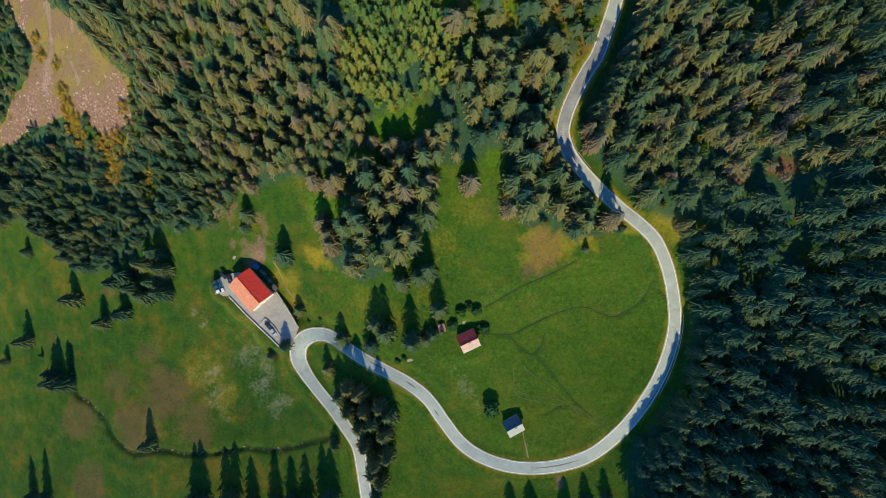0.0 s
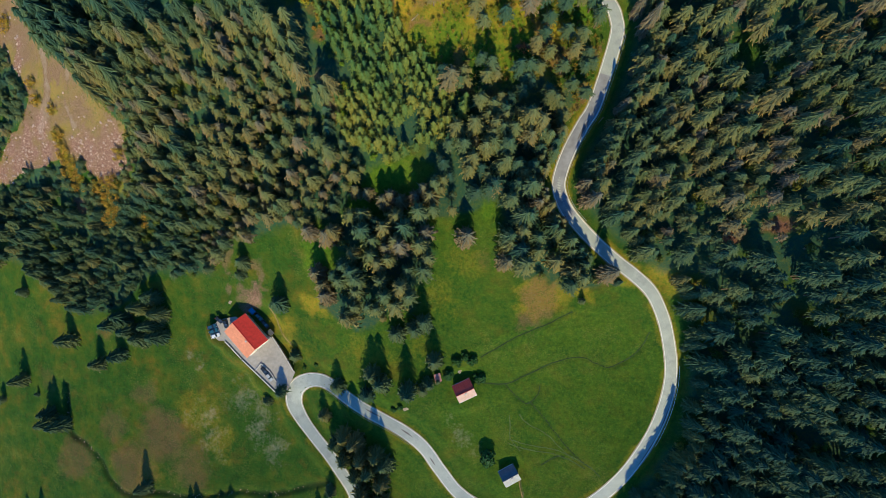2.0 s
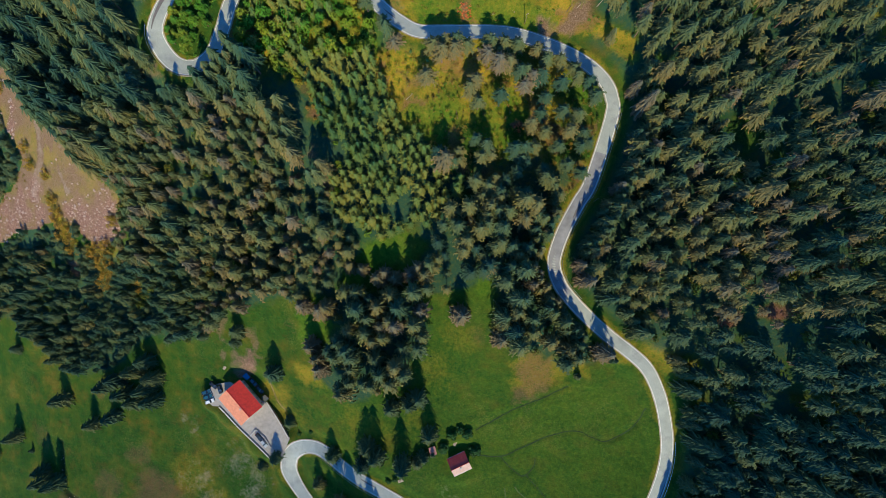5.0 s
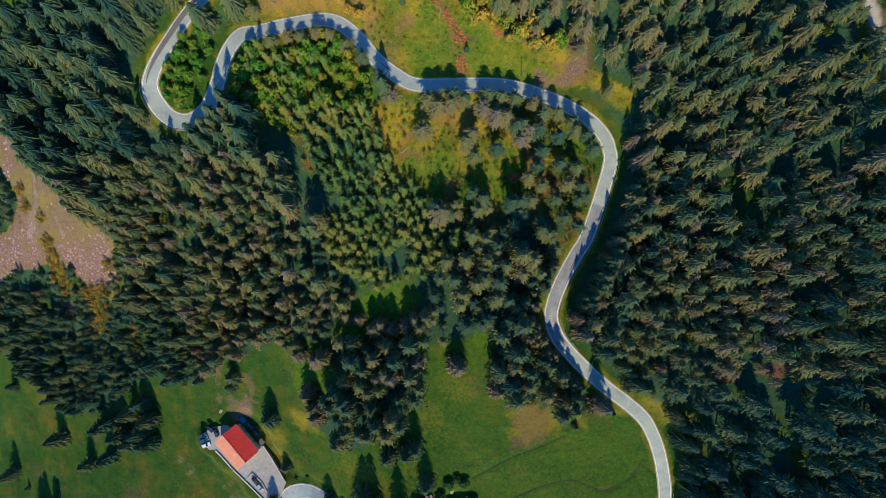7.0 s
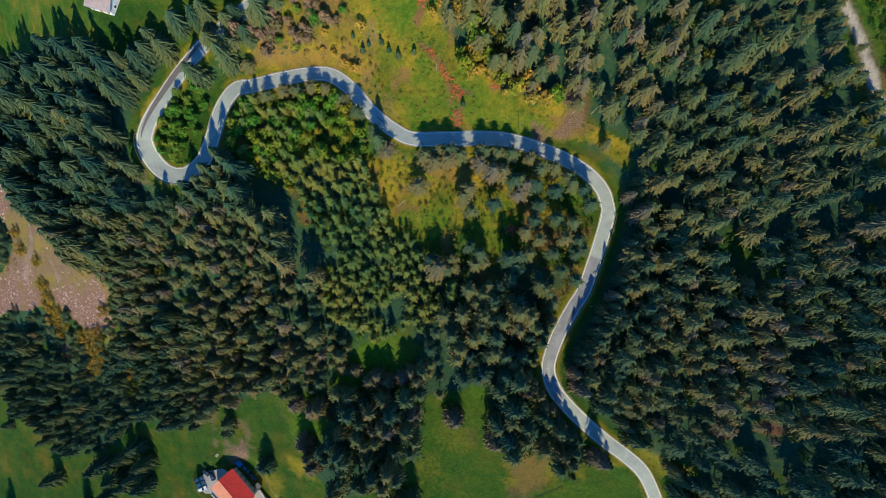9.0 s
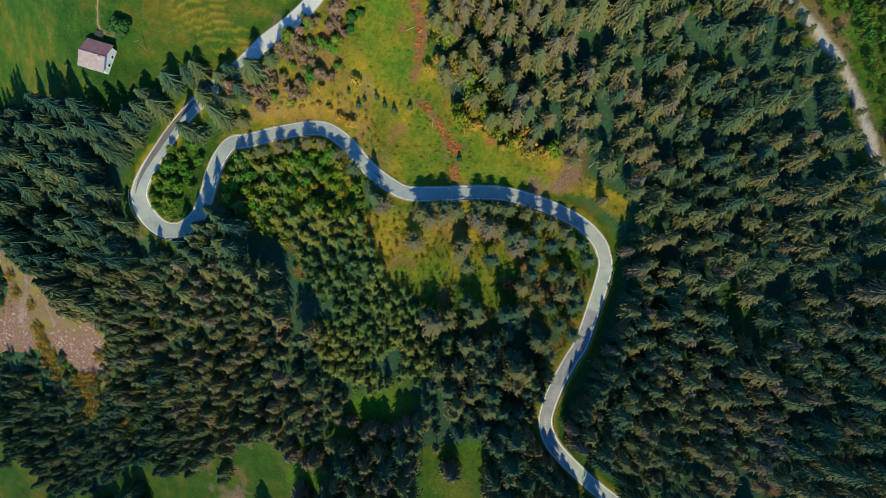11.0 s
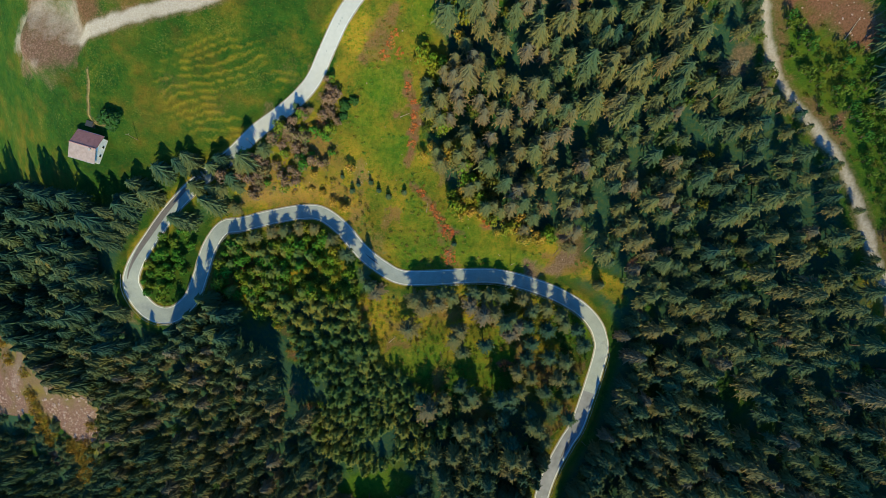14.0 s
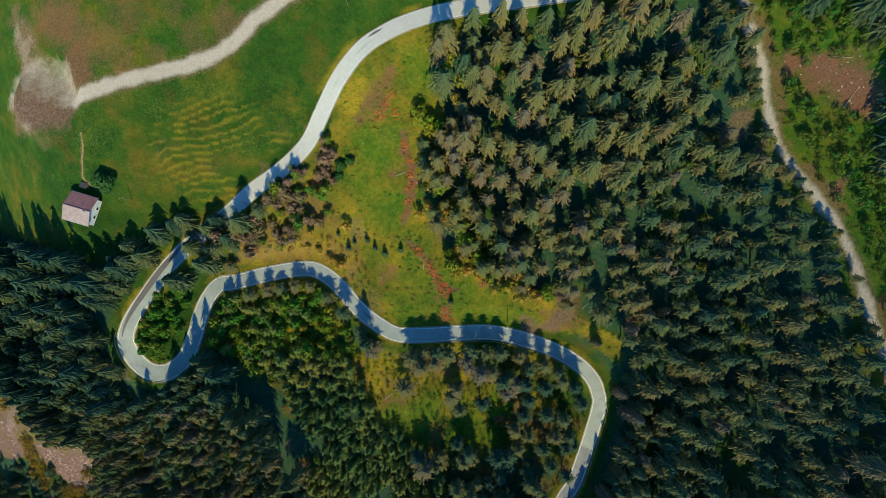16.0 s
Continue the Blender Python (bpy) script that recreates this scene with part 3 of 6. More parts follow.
def rough(x, y, size, octaves=4, seed=1):
    """Smooth chance between 0 and 1 over the plan."""
    total, gain, sum_gain = 0.0, 1.0, 0.0
    for k in range(octaves):
        u, v = x / size * 2 ** k, y / size * 2 ** k
        iu, iv = np.floor(u), np.floor(v)
        fu, fv = u - iu, v - iv
        fu, fv = fu * fu * (3 - 2 * fu), fv * fv * (3 - 2 * fv)
        a, b = lattice(iu, iv, seed + k), lattice(iu + 1, iv, seed + k)
        c, d = lattice(iu, iv + 1, seed + k), lattice(iu + 1, iv + 1, seed + k)
        total = total + gain * ((a * (1 - fu) + b * fu) * (1 - fv) + (c * (1 - fu) + d * fu) * fv)
        sum_gain += gain
        gain *= 0.5
    return total / sum_gain


def smooth(v, lo, hi):
    v = np.clip((v - lo) / (hi - lo), 0, 1)
    return v * v * (3 - 2 * v)


def inside(poly, x, y):
    """Which points lie in the polygon."""
    hit = np.zeros(np.shape(x), bool)
    for (x0, y0), (x1, y1) in zip(poly, poly[1:] + poly[:1]):
        if y0 != y1:
            hit ^= ((y0 > y) != (y1 > y)) & (x < (x1 - x0) * (y - y0) / (y1 - y0) + x0)
    return hit


def spline(points, step=1.0):
    """A smooth line through the points, in even steps."""
    p = np.array(points, float)
    p = np.vstack([2 * p[0] - p[1], p, 2 * p[-1] - p[-2]])
    fine = []
    for a, b, c, d in zip(p, p[1:], p[2:], p[3:]):
        for s in np.linspace(0, 1, 24, endpoint=False):
            fine.append(0.5 * (2 * b + (c - a) * s + (2 * a - 5 * b + 4 * c - d) * s ** 2 + (3 * b - a - 3 * c + d) * s ** 3))
    fine = np.array(fine + [p[-2]])
    along = np.concatenate([[0], np.cumsum(np.linalg.norm(np.diff(fine, axis=0), axis=1))])
    at = np.arange(0, along[-1], step)
    return np.stack([np.interp(at, along, fine[:, 0]), np.interp(at, along, fine[:, 1])], 1)


def near(line, x, y, reach):
    """The distance to a line, as far as reach, and the nearest step of the line."""
    dist, idx = np.full(np.shape(x), 1e3), np.zeros(np.shape(x), int)
    lo, hi = line.min(0) - reach, line.max(0) + reach
    sel = np.nonzero((x > lo[0]) & (x < hi[0]) & (y > lo[1]) & (y < hi[1]))
    for part in np.array_split(np.arange(len(sel[0])), max(1, len(sel[0]) // 4000)):
        i = tuple(s[part] for s in sel)
        d = np.hypot(x[i][:, None] - line[None, :, 0], y[i][:, None] - line[None, :, 1])
        k = d.argmin(1)
        dist[i], idx[i] = d[np.arange(len(k)), k], k
    return dist, idx


relief = Relief(SPOTS_VALLEY + SPOTS_SLOPES)
road = spline(ROAD_LOWER + ROAD_UPPER)
road_z = relief(road[:, 0], road[:, 1])
kernel = np.exp(-0.5 * (np.arange(-24, 25) / 9.0) ** 2)
road_z = np.convolve(np.pad(road_z, 24, mode="reflect", reflect_type="odd"), kernel / kernel.sum(), "valid")
half_road = 2.50 + 1.3 * np.exp(-((road[:, 0] + 66) ** 2 + (road[:, 1] + 19) ** 2) / 110.0) + 0.5 * np.exp(-((road[:, 0] + 96) ** 2 + (road[:, 1] - 146) ** 2) / 200.0)
turn = np.gradient(road, axis=0)
turn /= np.linalg.norm(turn, axis=1)[:, None]
aside = np.stack([turn[:, 1], -turn[:, 0]], 1)       # to the right of the way uphill

# the ground: a fine grid where the woods and meadows are, widening out to the horizon
far_steps = [3, 6, 12, 24, 45, 80, 140, 240, 400, 600, 800]
gx = np.concatenate([-245 - np.cumsum(far_steps)[::-1], np.arange(-245, 196, 1.0), 195 + np.cumsum(far_steps)])
gy = np.concatenate([-125 - np.cumsum(far_steps)[::-1], np.arange(-125, 301, 1.0), 300 + np.cumsum(far_steps)])
X, Y = np.meshgrid(gx, gy)
Xc, Yc = np.clip(X, -300, 250), np.clip(Y, -180, 350)
Z = relief(Xc, Yc).reshape(X.shape)
out = np.hypot(X - Xc, Y - Yc)
Z = Z + 0.12 * out * (rough(X, Y, 400, 3, 9) - 0.45) + np.where(out > 0, 0.03 * out, 0)
Z = Z + 1.3 * (rough(X, Y, 18, 3, 4) - 0.5) + 0.5 * (rough(X, Y, 4, 2, 7) - 0.5)
road_far, road_at = near(road, X, Y, 14)
for lx, ly, lr, lz in LEVELS:
    k = 1 - smooth(np.hypot(X - lx, Y - ly), lr, lr * 1.7)
    Z = Z * (1 - k) + lz * k
bed = 1 - smooth(road_far, half_road[road_at] + 1.0, half_road[road_at] + 7.0)
Z = Z * (1 - bed) + (road_z[road_at] - 0.10) * bed
tracks = [spline(TRACK), spline(DRIVE)]
stream_line = spline(STREAM)
stream_far, _ = near(stream_line, X, Y, 12)
Z = Z - 1.5 * np.exp(-(stream_far / 1.5) ** 2) * (0.5 + rough(X, Y, 9, 2, 3)) * (road_far > 5)
ditch = np.zeros(X.shape)
for line in DITCHES:
    far, _ = near(spline(line), X, Y, 6)
    ditch = np.maximum(ditch, np.exp(-(far / 0.75) ** 2))
Z = Z - 0.55 * ditch * (road_far > 4)
# sheep terraces on the upper meadow
terrace = np.exp(-(((X + 60) / 22) ** 2 + ((Y - 213) / 16) ** 2))
waves = np.sin((Y * 0.93 - X * 0.25 + 4 * rough(X, Y, 9, 2, 5)) * 2.9)
Z = Z + 0.40 * terrace * waves * smooth(road_far, 5.5, 10.0)
CORE_X, CORE_Y = len(far_steps), len(far_steps)


def ground(x, y):
    """The height of the ground."""
    u, v = np.clip(np.asarray(x, float) + 245, 0, 439.99), np.clip(np.asarray(y, float) + 125, 0, 424.99)
    i, j = u.astype(int), v.astype(int)
    a, b = u - i, v - j
    i, j = i + CORE_X, j + CORE_Y
    return (Z[j, i] * (1 - a) + Z[j, i + 1] * a) * (1 - b) + (Z[j + 1, i] * (1 - a) + Z[j + 1, i + 1] * a) * b


def mesh_object(name, verts, faces, materials, parent=None, colours=None, smoothed=False, indices=None):
    """A mesh object from arrays of places and of equal-sided faces."""
    me = bpy.data.meshes.new(name)
    verts, faces = np.asarray(verts, np.float32), np.asarray(faces, np.int32)
    n, k = faces.shape
    me.vertices.add(len(verts))
    me.vertices.foreach_set("co", verts.ravel())
    me.loops.add(n * k)
    me.loops.foreach_set("vertex_index", faces.ravel())
    me.polygons.add(n)
    me.polygons.foreach_set("loop_start", np.arange(0, n * k, k, dtype=np.int32))
    for m in materials:
        me.materials.append(m)
    if indices is not None:
        me.polygons.foreach_set("material_index", np.asarray(indices, np.int32))
    me.polygons.foreach_set("use_smooth", np.full(n, smoothed))
    for key, values in (colours or {}).items():
        me.attributes.new(key, "FLOAT_COLOR", "POINT").data.foreach_set("color", np.asarray(values, np.float32).ravel())
    me.update(calc_edges=True)
    ob = new(name, me)
    ob.parent = parent
    return ob


def spots(places, x, y, soft=0.5):
    """How much of each point lies within the round places, with ragged rims."""
    u = x + 11 * (rough(x, y, 8, 4, 21) - 0.5) + 3 * (rough(x, y, 2.2, 2, 25) - 0.5)
    v = y + 11 * (rough(x, y, 8, 4, 22) - 0.5) + 3 * (rough(x, y, 2.2, 2, 26) - 0.5)
    total = np.zeros(x.shape)
    for px, py, r, *s in places:
        near_it = (np.abs(x - px) < 2 * r + 6) & (np.abs(y - py) < 2 * r + 6)
        d = np.hypot(u[near_it] - px, v[near_it] - py) / r
        total[near_it] = np.maximum(total[near_it], (1 - smooth(d, 1 - soft, 1 + soft)) * (s[0] if s else 1.0))
    return total


def open_land(x, y):
    """Where no wood grows."""
    u, v = x + 5 * (rough(x, y, 9, 2, 31) - 0.5), y + 5 * (rough(x, y, 9, 2, 37) - 0.5)
    free = inside(MEADOW_LOWER, u, v) & ~inside(COPSE, u, v) & ~inside(COPSE_EAST, u, v)
    for poly in (PASTURE, MEADOW_UPPER, CLEARCUT, SCREE, HAIRPIN_ISLAND):
        free |= inside(poly, u, v)
    return free


free = open_land(X, Y)
half_open = inside(GLADE, X, Y) | inside(SCRUB, X, Y)
scree = inside(SCREE, X + 8 * (rough(X, Y, 10, 3, 41) - 0.5), Y + 8 * (rough(X, Y, 10, 3, 43) - 0.5))
cover = np.zeros(X.shape + (4,))
more = np.zeros(X.shape + (4,))
patchy = rough(X, Y, 14, 4, 51)
cover[..., 0] = np.where(free | half_open, 0.0, 0.92 - 0.5 * smooth(patchy, 0.52, 0.66))
cover[..., 0] = np.where(inside(CLEARCUT, X, Y), 0.15, cover[..., 0])
cover[..., 0] = np.where(inside(GLADE, X, Y), 0.75 * smooth(115 - Y + 8 * (patchy - 0.5), 0, 10) * smooth(X, 8, 18), cover[..., 0])
soft = np.ones(7) / 7
for axis in (0, 1):
    cover[..., 0] = np.apply_along_axis(lambda line: np.convolve(np.pad(line, 3, mode="edge"), soft, "valid"), axis, cover[..., 0])
cover[..., 0] = smooth(cover[..., 0] + 0.7 * (rough(X, Y, 4, 3, 55) - 0.5), 0.25, 0.75) * 0.92
cover[..., 0] *= smooth(road_far, 5.0, 9.0)
cover[..., 1] = np.maximum(spots(DRY, X, Y, 0.7), np.where(half_open, 0.10 + 0.75 * smooth(rough(X, Y, 8, 4, 54), 0.42, 0.62), np.where(inside(PASTURE, X, Y), (0.62 + smooth(rough(X, Y, 9, 4, 53), 0.40, 0.62) * 0.38) * (1 - 0.30 * smooth(Y, 190, 208)), 0)))
cover[..., 1] = np.maximum(cover[..., 1], 0.75 * (1 - smooth(road_far, half_road[road_at] + 0.5, half_road[road_at] + 3.5)) * smooth(patchy, 0.38, 0.55))
cover[..., 1] = np.maximum(cover[..., 1], 0.95 * spots([(35, 29, 4), (41, 25, 6), (47, 24, 6.5), (53, 27, 5.5), (39, 19, 4), (58, 28, 3.5)], X, Y, 0.5))
cover[..., 1] = np.maximum(cover[..., 1] * (1 - 0.8 * smooth(terrace, 0.2, 0.6)), 0.6 * smooth(terrace, 0.15, 0.5) * smooth(waves, -0.2, 0.8) * smooth(patchy, 0.35, 0.5))
cover[..., 2] = spots(SOIL, X, Y, 0.6)
cover[..., 2] = np.maximum(cover[..., 2], 0.22 * smooth(patchy, 0.30, 0.5) * spots([(37, 26, 6), (43, 27, 7), (50, 27, 7), (54, 25, 5), (45, 19, 6), (36, 16, 5), (40, 20, 6)], X, Y, 0.6))
weedy = spots(WEEDS, X, Y, 0.8)
cover[..., 2] = np.maximum(cover[..., 2], np.where(scree, (0.15 + 0.75 * rough(X * 0.6, Y, 7, 4, 57) + 0.4 * patchy) * (1 - 0.75 * weedy), 0))
cover[..., 1] = np.maximum(cover[..., 1], np.where(scree, 0.8, 0))
cover[..., 1] = np.maximum(cover[..., 1], weedy)
for line in FOOTPATHS:
    far, _ = near(spline(line), X, Y, 4)
    cover[..., 2] = np.maximum(cover[..., 2], 0.8 * np.exp(-(far / 0.7) ** 2))
for line, wide in zip(tracks, (1.05, 1.75)):
    far, _ = near(line, X, Y, 8)
    far = far + 1.2 * (rough(X, Y, 3, 2, 61) - 0.5)
    cover[..., 3] = np.maximum(cover[..., 3], 1 - smooth(far, wide - 0.9, wide + 1.3))
    cover[..., 2] = np.maximum(cover[..., 2], 0.55 * (1 - smooth(far, wide + 0.2, wide + 2.8)))
    cover[..., 0] *= smooth(far, 3, 6)
cover[..., 3] = np.maximum(cover[..., 3], spots([(-119, -32, 12, 0.27), (-97, -20, 12, 0.28), (-112, -44, 12, 0.27), (-88, -36, 13, 0.29), (-78, -48, 10, 0.27), (-121, -3, 7, 0.27), (6, -28, 9, 0.25), (14, -38, 9, 0.26), (-108, 229, 4.5, 0.75), (-113, 235, 6, 0.68), (-121, 237, 6, 0.55), (-133, 230, 4, 0.6), (-131, 237, 4, 0.5), (-124, 246, 5, 0.42), (-121, 222, 4, 0.35), (-128, 252, 4, 0.4)], X, Y, 0.9) * (0.45 + 1.1 * rough(X * 0.6 + Y * 0.5, Y * 1.2 - X * 0.9, 6, 4, 67)))
more[..., 0] = np.maximum(spots(BRIGHT, X, Y, 0.6), 0.62 * inside(LOOP_MEADOW, X + 10 * (rough(X, Y, 9, 3, 81) - 0.5), Y + 10 * (rough(X, Y, 9, 3, 83) - 0.5)))
more[..., 0] = np.maximum(more[..., 0], np.where(inside(MEADOW_LOWER, X, Y), 0.45 * smooth(X + 14 * (patchy - 0.5), -70, -45), 0))
more[..., 0] = np.maximum(more[..., 0], np.where(inside(CLEARCUT, X, Y), 0.35 + 0.5 * patchy, 0))
for line, wide in ((SCREE_TRAIL, 2.4), (SCREE_GULLY, 1.0)):
    far, _ = near(spline(line), X, Y, 8)
    cover[..., 3] = np.maximum(cover[..., 3], 0.34 * (1 - smooth(far + 6 * (rough(X, Y, 5, 3, 65) - 0.5), wide - 1.5, wide + 2.5)))
    cover[..., 2] = np.maximum(cover[..., 2], 1.0 - smooth(far + 3 * (rough(X, Y, 5, 3, 65) - 0.5), wide - 1.0, wide + 2.0))
for line in TYRE_TRACKS:
    far, _ = near(spline(line), X, Y, 4)
    ditch = np.maximum(ditch, 0.2 * np.exp(-(far / 0.6) ** 2))
# ground colour darkened along the stream, the ditches and the wheel ruts
more[..., 1] = np.maximum(np.exp(-(stream_far / 1.7) ** 2) * smooth(rough(X, Y, 6, 3, 71), 0.25, 0.5), 0.5 * ditch)
more[..., 2] = spots(RUST, X, Y, 0.6)
more[..., 2] = np.maximum(more[..., 2], 0.62 * smooth(patchy, 0.25, 0.5) * spots([(37, 26, 6), (43, 27, 7), (50, 27, 7), (54, 25, 5), (45, 19, 6), (36, 16, 5), (40, 20, 6)], X, Y, 0.6))
cover[..., 1] *= 1 - 0.65 * more[..., 0]
heath = (inside(PASTURE, X, Y) | half_open) & (more[..., 0] < 0.4)
more[..., 2] = np.maximum(more[..., 2], np.where(heath, (1 - 0.7 * smooth(Y, 186, 204)) * 0.65 * smooth(rough(X, Y, 8, 4, 59), 0.48, 0.68), 0))
for line in RUST_LINES:
    far, _ = near(spline(line), X, Y, 4)
    more[..., 2] = np.maximum(more[..., 2], 0.8 - 0.8 * smooth(far + 1.6 * (rough(X, Y, 2.5, 2, 63) - 0.5), 0.8, 2.0) ** 2)
far, _ = near(tracks[0], X - 3.2, Y - 0.8, 8)
more[..., 2] = np.maximum(more[..., 2], 0.75 * (1 - smooth(far, 0.8, 2.8)) * smooth(patchy, 0.3, 0.45))
more[..., 3] = np.where(scree, spots(RUBBLE, X, Y, 0.8), 0) + 0.62 * spots([(-119, 228, 8), (-112, 224, 5), (-126, 228, 6), (-131, 224, 3)], X, Y, 0.8) * (0.5 + 0.9 * rough(X, Y, 5, 4, 69)) + 0.8 * spots([(-88.5, 26, 4.5), (-85.5, 29.5, 3), (-90, 22, 3)], X, Y, 0.7)

cover[..., 0] *= 1 - np.clip(1.3 * more[..., 2], 0, 1)
ny, nx = X.shape
index = np.arange(nx * ny).reshape(ny, nx)
quads = np.stack([index[:-1, :-1], index[:-1, 1:], index[1:, 1:], index[1:, :-1]], -1).reshape(-1, 4)
land = mesh_object("ground", np.stack([X, Y, Z], -1).reshape(-1, 3), quads, [GROUND], colours={"cover": cover.reshape(-1, 4), "cover_more": more.reshape(-1, 4)}, smoothed=True)
tagged(land, "green alpine meadow, forest floor and scree on a steep mountainside", "ground", kind="structure")


# ---- the pass road ----
def ribbon(name, line, heights, left, right, material, lift=0.0, parent=None, thick=0.0):
    """A strip along a line, between two distances to its right; with thick, it has sides."""
    way = np.gradient(line, axis=0)
    way /= np.linalg.norm(way, axis=1)[:, None]
    side = np.stack([way[:, 1], -way[:, 0]], 1)
    left, right = np.broadcast_to(left, len(line)), np.broadcast_to(right, len(line))
    cols = [(left, -thick), (left, 0), ((left + right) / 2, 0.02), (right, 0), (right, -thick)] if thick else [(left, 0), (right, 0)]
    v = np.concatenate([np.column_stack([line + side * c[:, None], heights + lift + h]) for c, h in cols])
    n = len(line)
    f = [np.stack([np.arange(n - 1) + n * k, np.arange(n - 1) + n * (k + 1), np.arange(1, n) + n * (k + 1), np.arange(1, n) + n * k], 1) for k in range(len(cols) - 1)]
    return mesh_object(name, v, np.concatenate(f)[:, ::-1], [material], parent)


carriageway = ribbon("road", road, road_z, -half_road, half_road, ASPHALT, 0.06, thick=0.30)
tagged(carriageway, "worn pale grey asphalt mountain road with hairpin bends", "road", kind="structure")
wobble = 0.35 * (rough(road[:, 0], road[:, 1], 5, 3, 91) - 0.3)
for name, s in (("road_verge", 1), ("road_verge", -1)):
    a, b = s * (half_road - 0.05), s * (half_road + 0.32 + wobble)
    tagged(ribbon(name, road, road_z, np.minimum(a, b), np.maximum(a, b), VERGE, 0.02, thick=0.2), "narrow tan gravel verge beside the asphalt", "verge", kind="structure")
for s in (1, -1):
    a, b = s * (half_road - 0.30), s * (half_road - 0.06)
    ribbon("edge_line", road, road_z, np.minimum(a, b), np.maximum(a, b), LINE, 0.085, parent=carriageway)["label"] = "white painted edge line"
# a paler new surface on the upper meadow, a worn one below the eastern forest
PALE_TOP = plain("new_pale_asphalt", (0.50, 0.485, 0.45), 0.75, grain=0.5, vary=0.10)
WORN_TOP = plain("worn_mauve_asphalt", (0.225, 0.225, 0.250), 0.75, grain=0.35, vary=0.35)
for x0, y0, x1, y1, material, label in ((-60, 197, 60, 259.5, PALE_TOP, "newer pale asphalt surface"), (52, 56, 66, 112, WORN_TOP, "worn mauve-grey asphalt surface")):
    s = slice(int(np.hypot(road[:, 0] - x0, road[:, 1] - y0).argmin()), int(np.hypot(road[:, 0] - x1, road[:, 1] - y1).argmin()))
    ribbon("resurfaced_stretch", road[s], road_z[s] + 0.02, -half_road[s] + 0.32, half_road[s] - 0.32, material, 0.065, parent=carriageway)["label"] = label
# tar mends along the asphalt
TAR = plain("dark_tar_mend", (0.130, 0.115, 0.118), 0.6, grain=1.5)
for start, length, a, b in ((168, 7, -0.6, 0.1), (186, 5, 0.2, 0.8), (238, 22, -0.4, 0.1), (150, 9, -0.9, -0.2), (290, 14, 1.6, 2.1), (306, 12, 1.7, 2.2), (442, 10, 0.4, 1.5), (704, 46, -2.3, -0.2), (836, 6, -2.0, -1.2), (582, 7, 0.0, 0.5)):
    s = slice(start, start + length)
    taper = np.sin(np.linspace(0.15, math.pi - 0.15, length))
    mid = (a + b) / 2
    ribbon("tar_mend", road[s], road_z[s], mid + (a - mid) * taper, mid + (b - mid) * taper, TAR, 0.095, parent=carriageway)["label"] = "dark tar mend"


# narrow ditches, wheel ruts and footpaths in the meadow
DITCH_SOIL = plain("damp_dark_soil_and_sedge", (0.024, 0.046, 0.010), 0.95, grain=1.5, vary=0.5)
RUT = plain("worn_trampled_grass", (0.060, 0.092, 0.018), 0.95, grain=1.5, vary=0.5)
TRODDEN = plain("trodden_yellow_earth", (0.215, 0.165, 0.060), 0.95, grain=1.5, vary=0.4)
for k, (name, lines, wide, material, label) in enumerate((("ditch", DITCHES, 0.21, DITCH_SOIL, "narrow dark drainage ditch in the meadow"), ("wheel_rut", TYRE_TRACKS, 0.26, RUT, "worn wheel rut across the meadow"),
                                                          ("footpath", FOOTPATHS, 0.24, TRODDEN, "narrow trodden yellow footpath through the grass"))):
    for line in lines:
        way = spline(line, 0.6)
        way = way + 1.1 * (np.stack([rough(way[:, 0], way[:, 1], 5, 3, 85 + k), rough(way[:, 0], way[:, 1], 5, 3, 88 + k)], 1) - 0.5)
        w = wide * (0.55 + 0.9 * rough(way[:, 0], way[:, 1], 2.5, 2, 92 + k))
        tagged(ribbon(name, way, ground(way[:, 0], way[:, 1]), -w, w, material, 0.07), label, "ditch" if k == 0 else "path", kind="structure")


def part(name, bm, material, parent, label=""):
    """One mesh under a thing or under a part."""
    me = bpy.data.meshes.new(name)
    bm.normal_update()
    bm.to_mesh(me)
    bm.free()
    me.materials.append(material)
    ob = new(name, me)
    ob.parent = parent
    if label:
        ob["label"] = label
    return ob


def box(bm, x0, y0, z0, x1, y1, z1, bevel=0.0):
    made = bmesh.ops.create_cube(bm, size=1.0, matrix=Matrix.Translation(((x0 + x1) / 2, (y0 + y1) / 2, (z0 + z1) / 2)) @ Matrix.Diagonal((x1 - x0, y1 - y0, z1 - z0, 1)))
    if bevel:
        edges = list({e for v in made["verts"] for e in v.link_edges})
        bmesh.ops.bevel(bm, geom=edges, offset=bevel, segments=2, affect="EDGES", profile=0.6)
    return bm


def rod(bm, a, b, r0, r1=None, sides=8):
    a, b = Vector(a), Vector(b)
    turn_to = (b - a).to_track_quat("Z", "Y").to_matrix().to_4x4()
    bmesh.ops.create_cone(bm, cap_ends=True, segments=sides, radius1=r0, radius2=r0 if r1 is None else r1, depth=(b - a).length, matrix=Matrix.Translation((a + b) / 2) @ turn_to)
    return bm


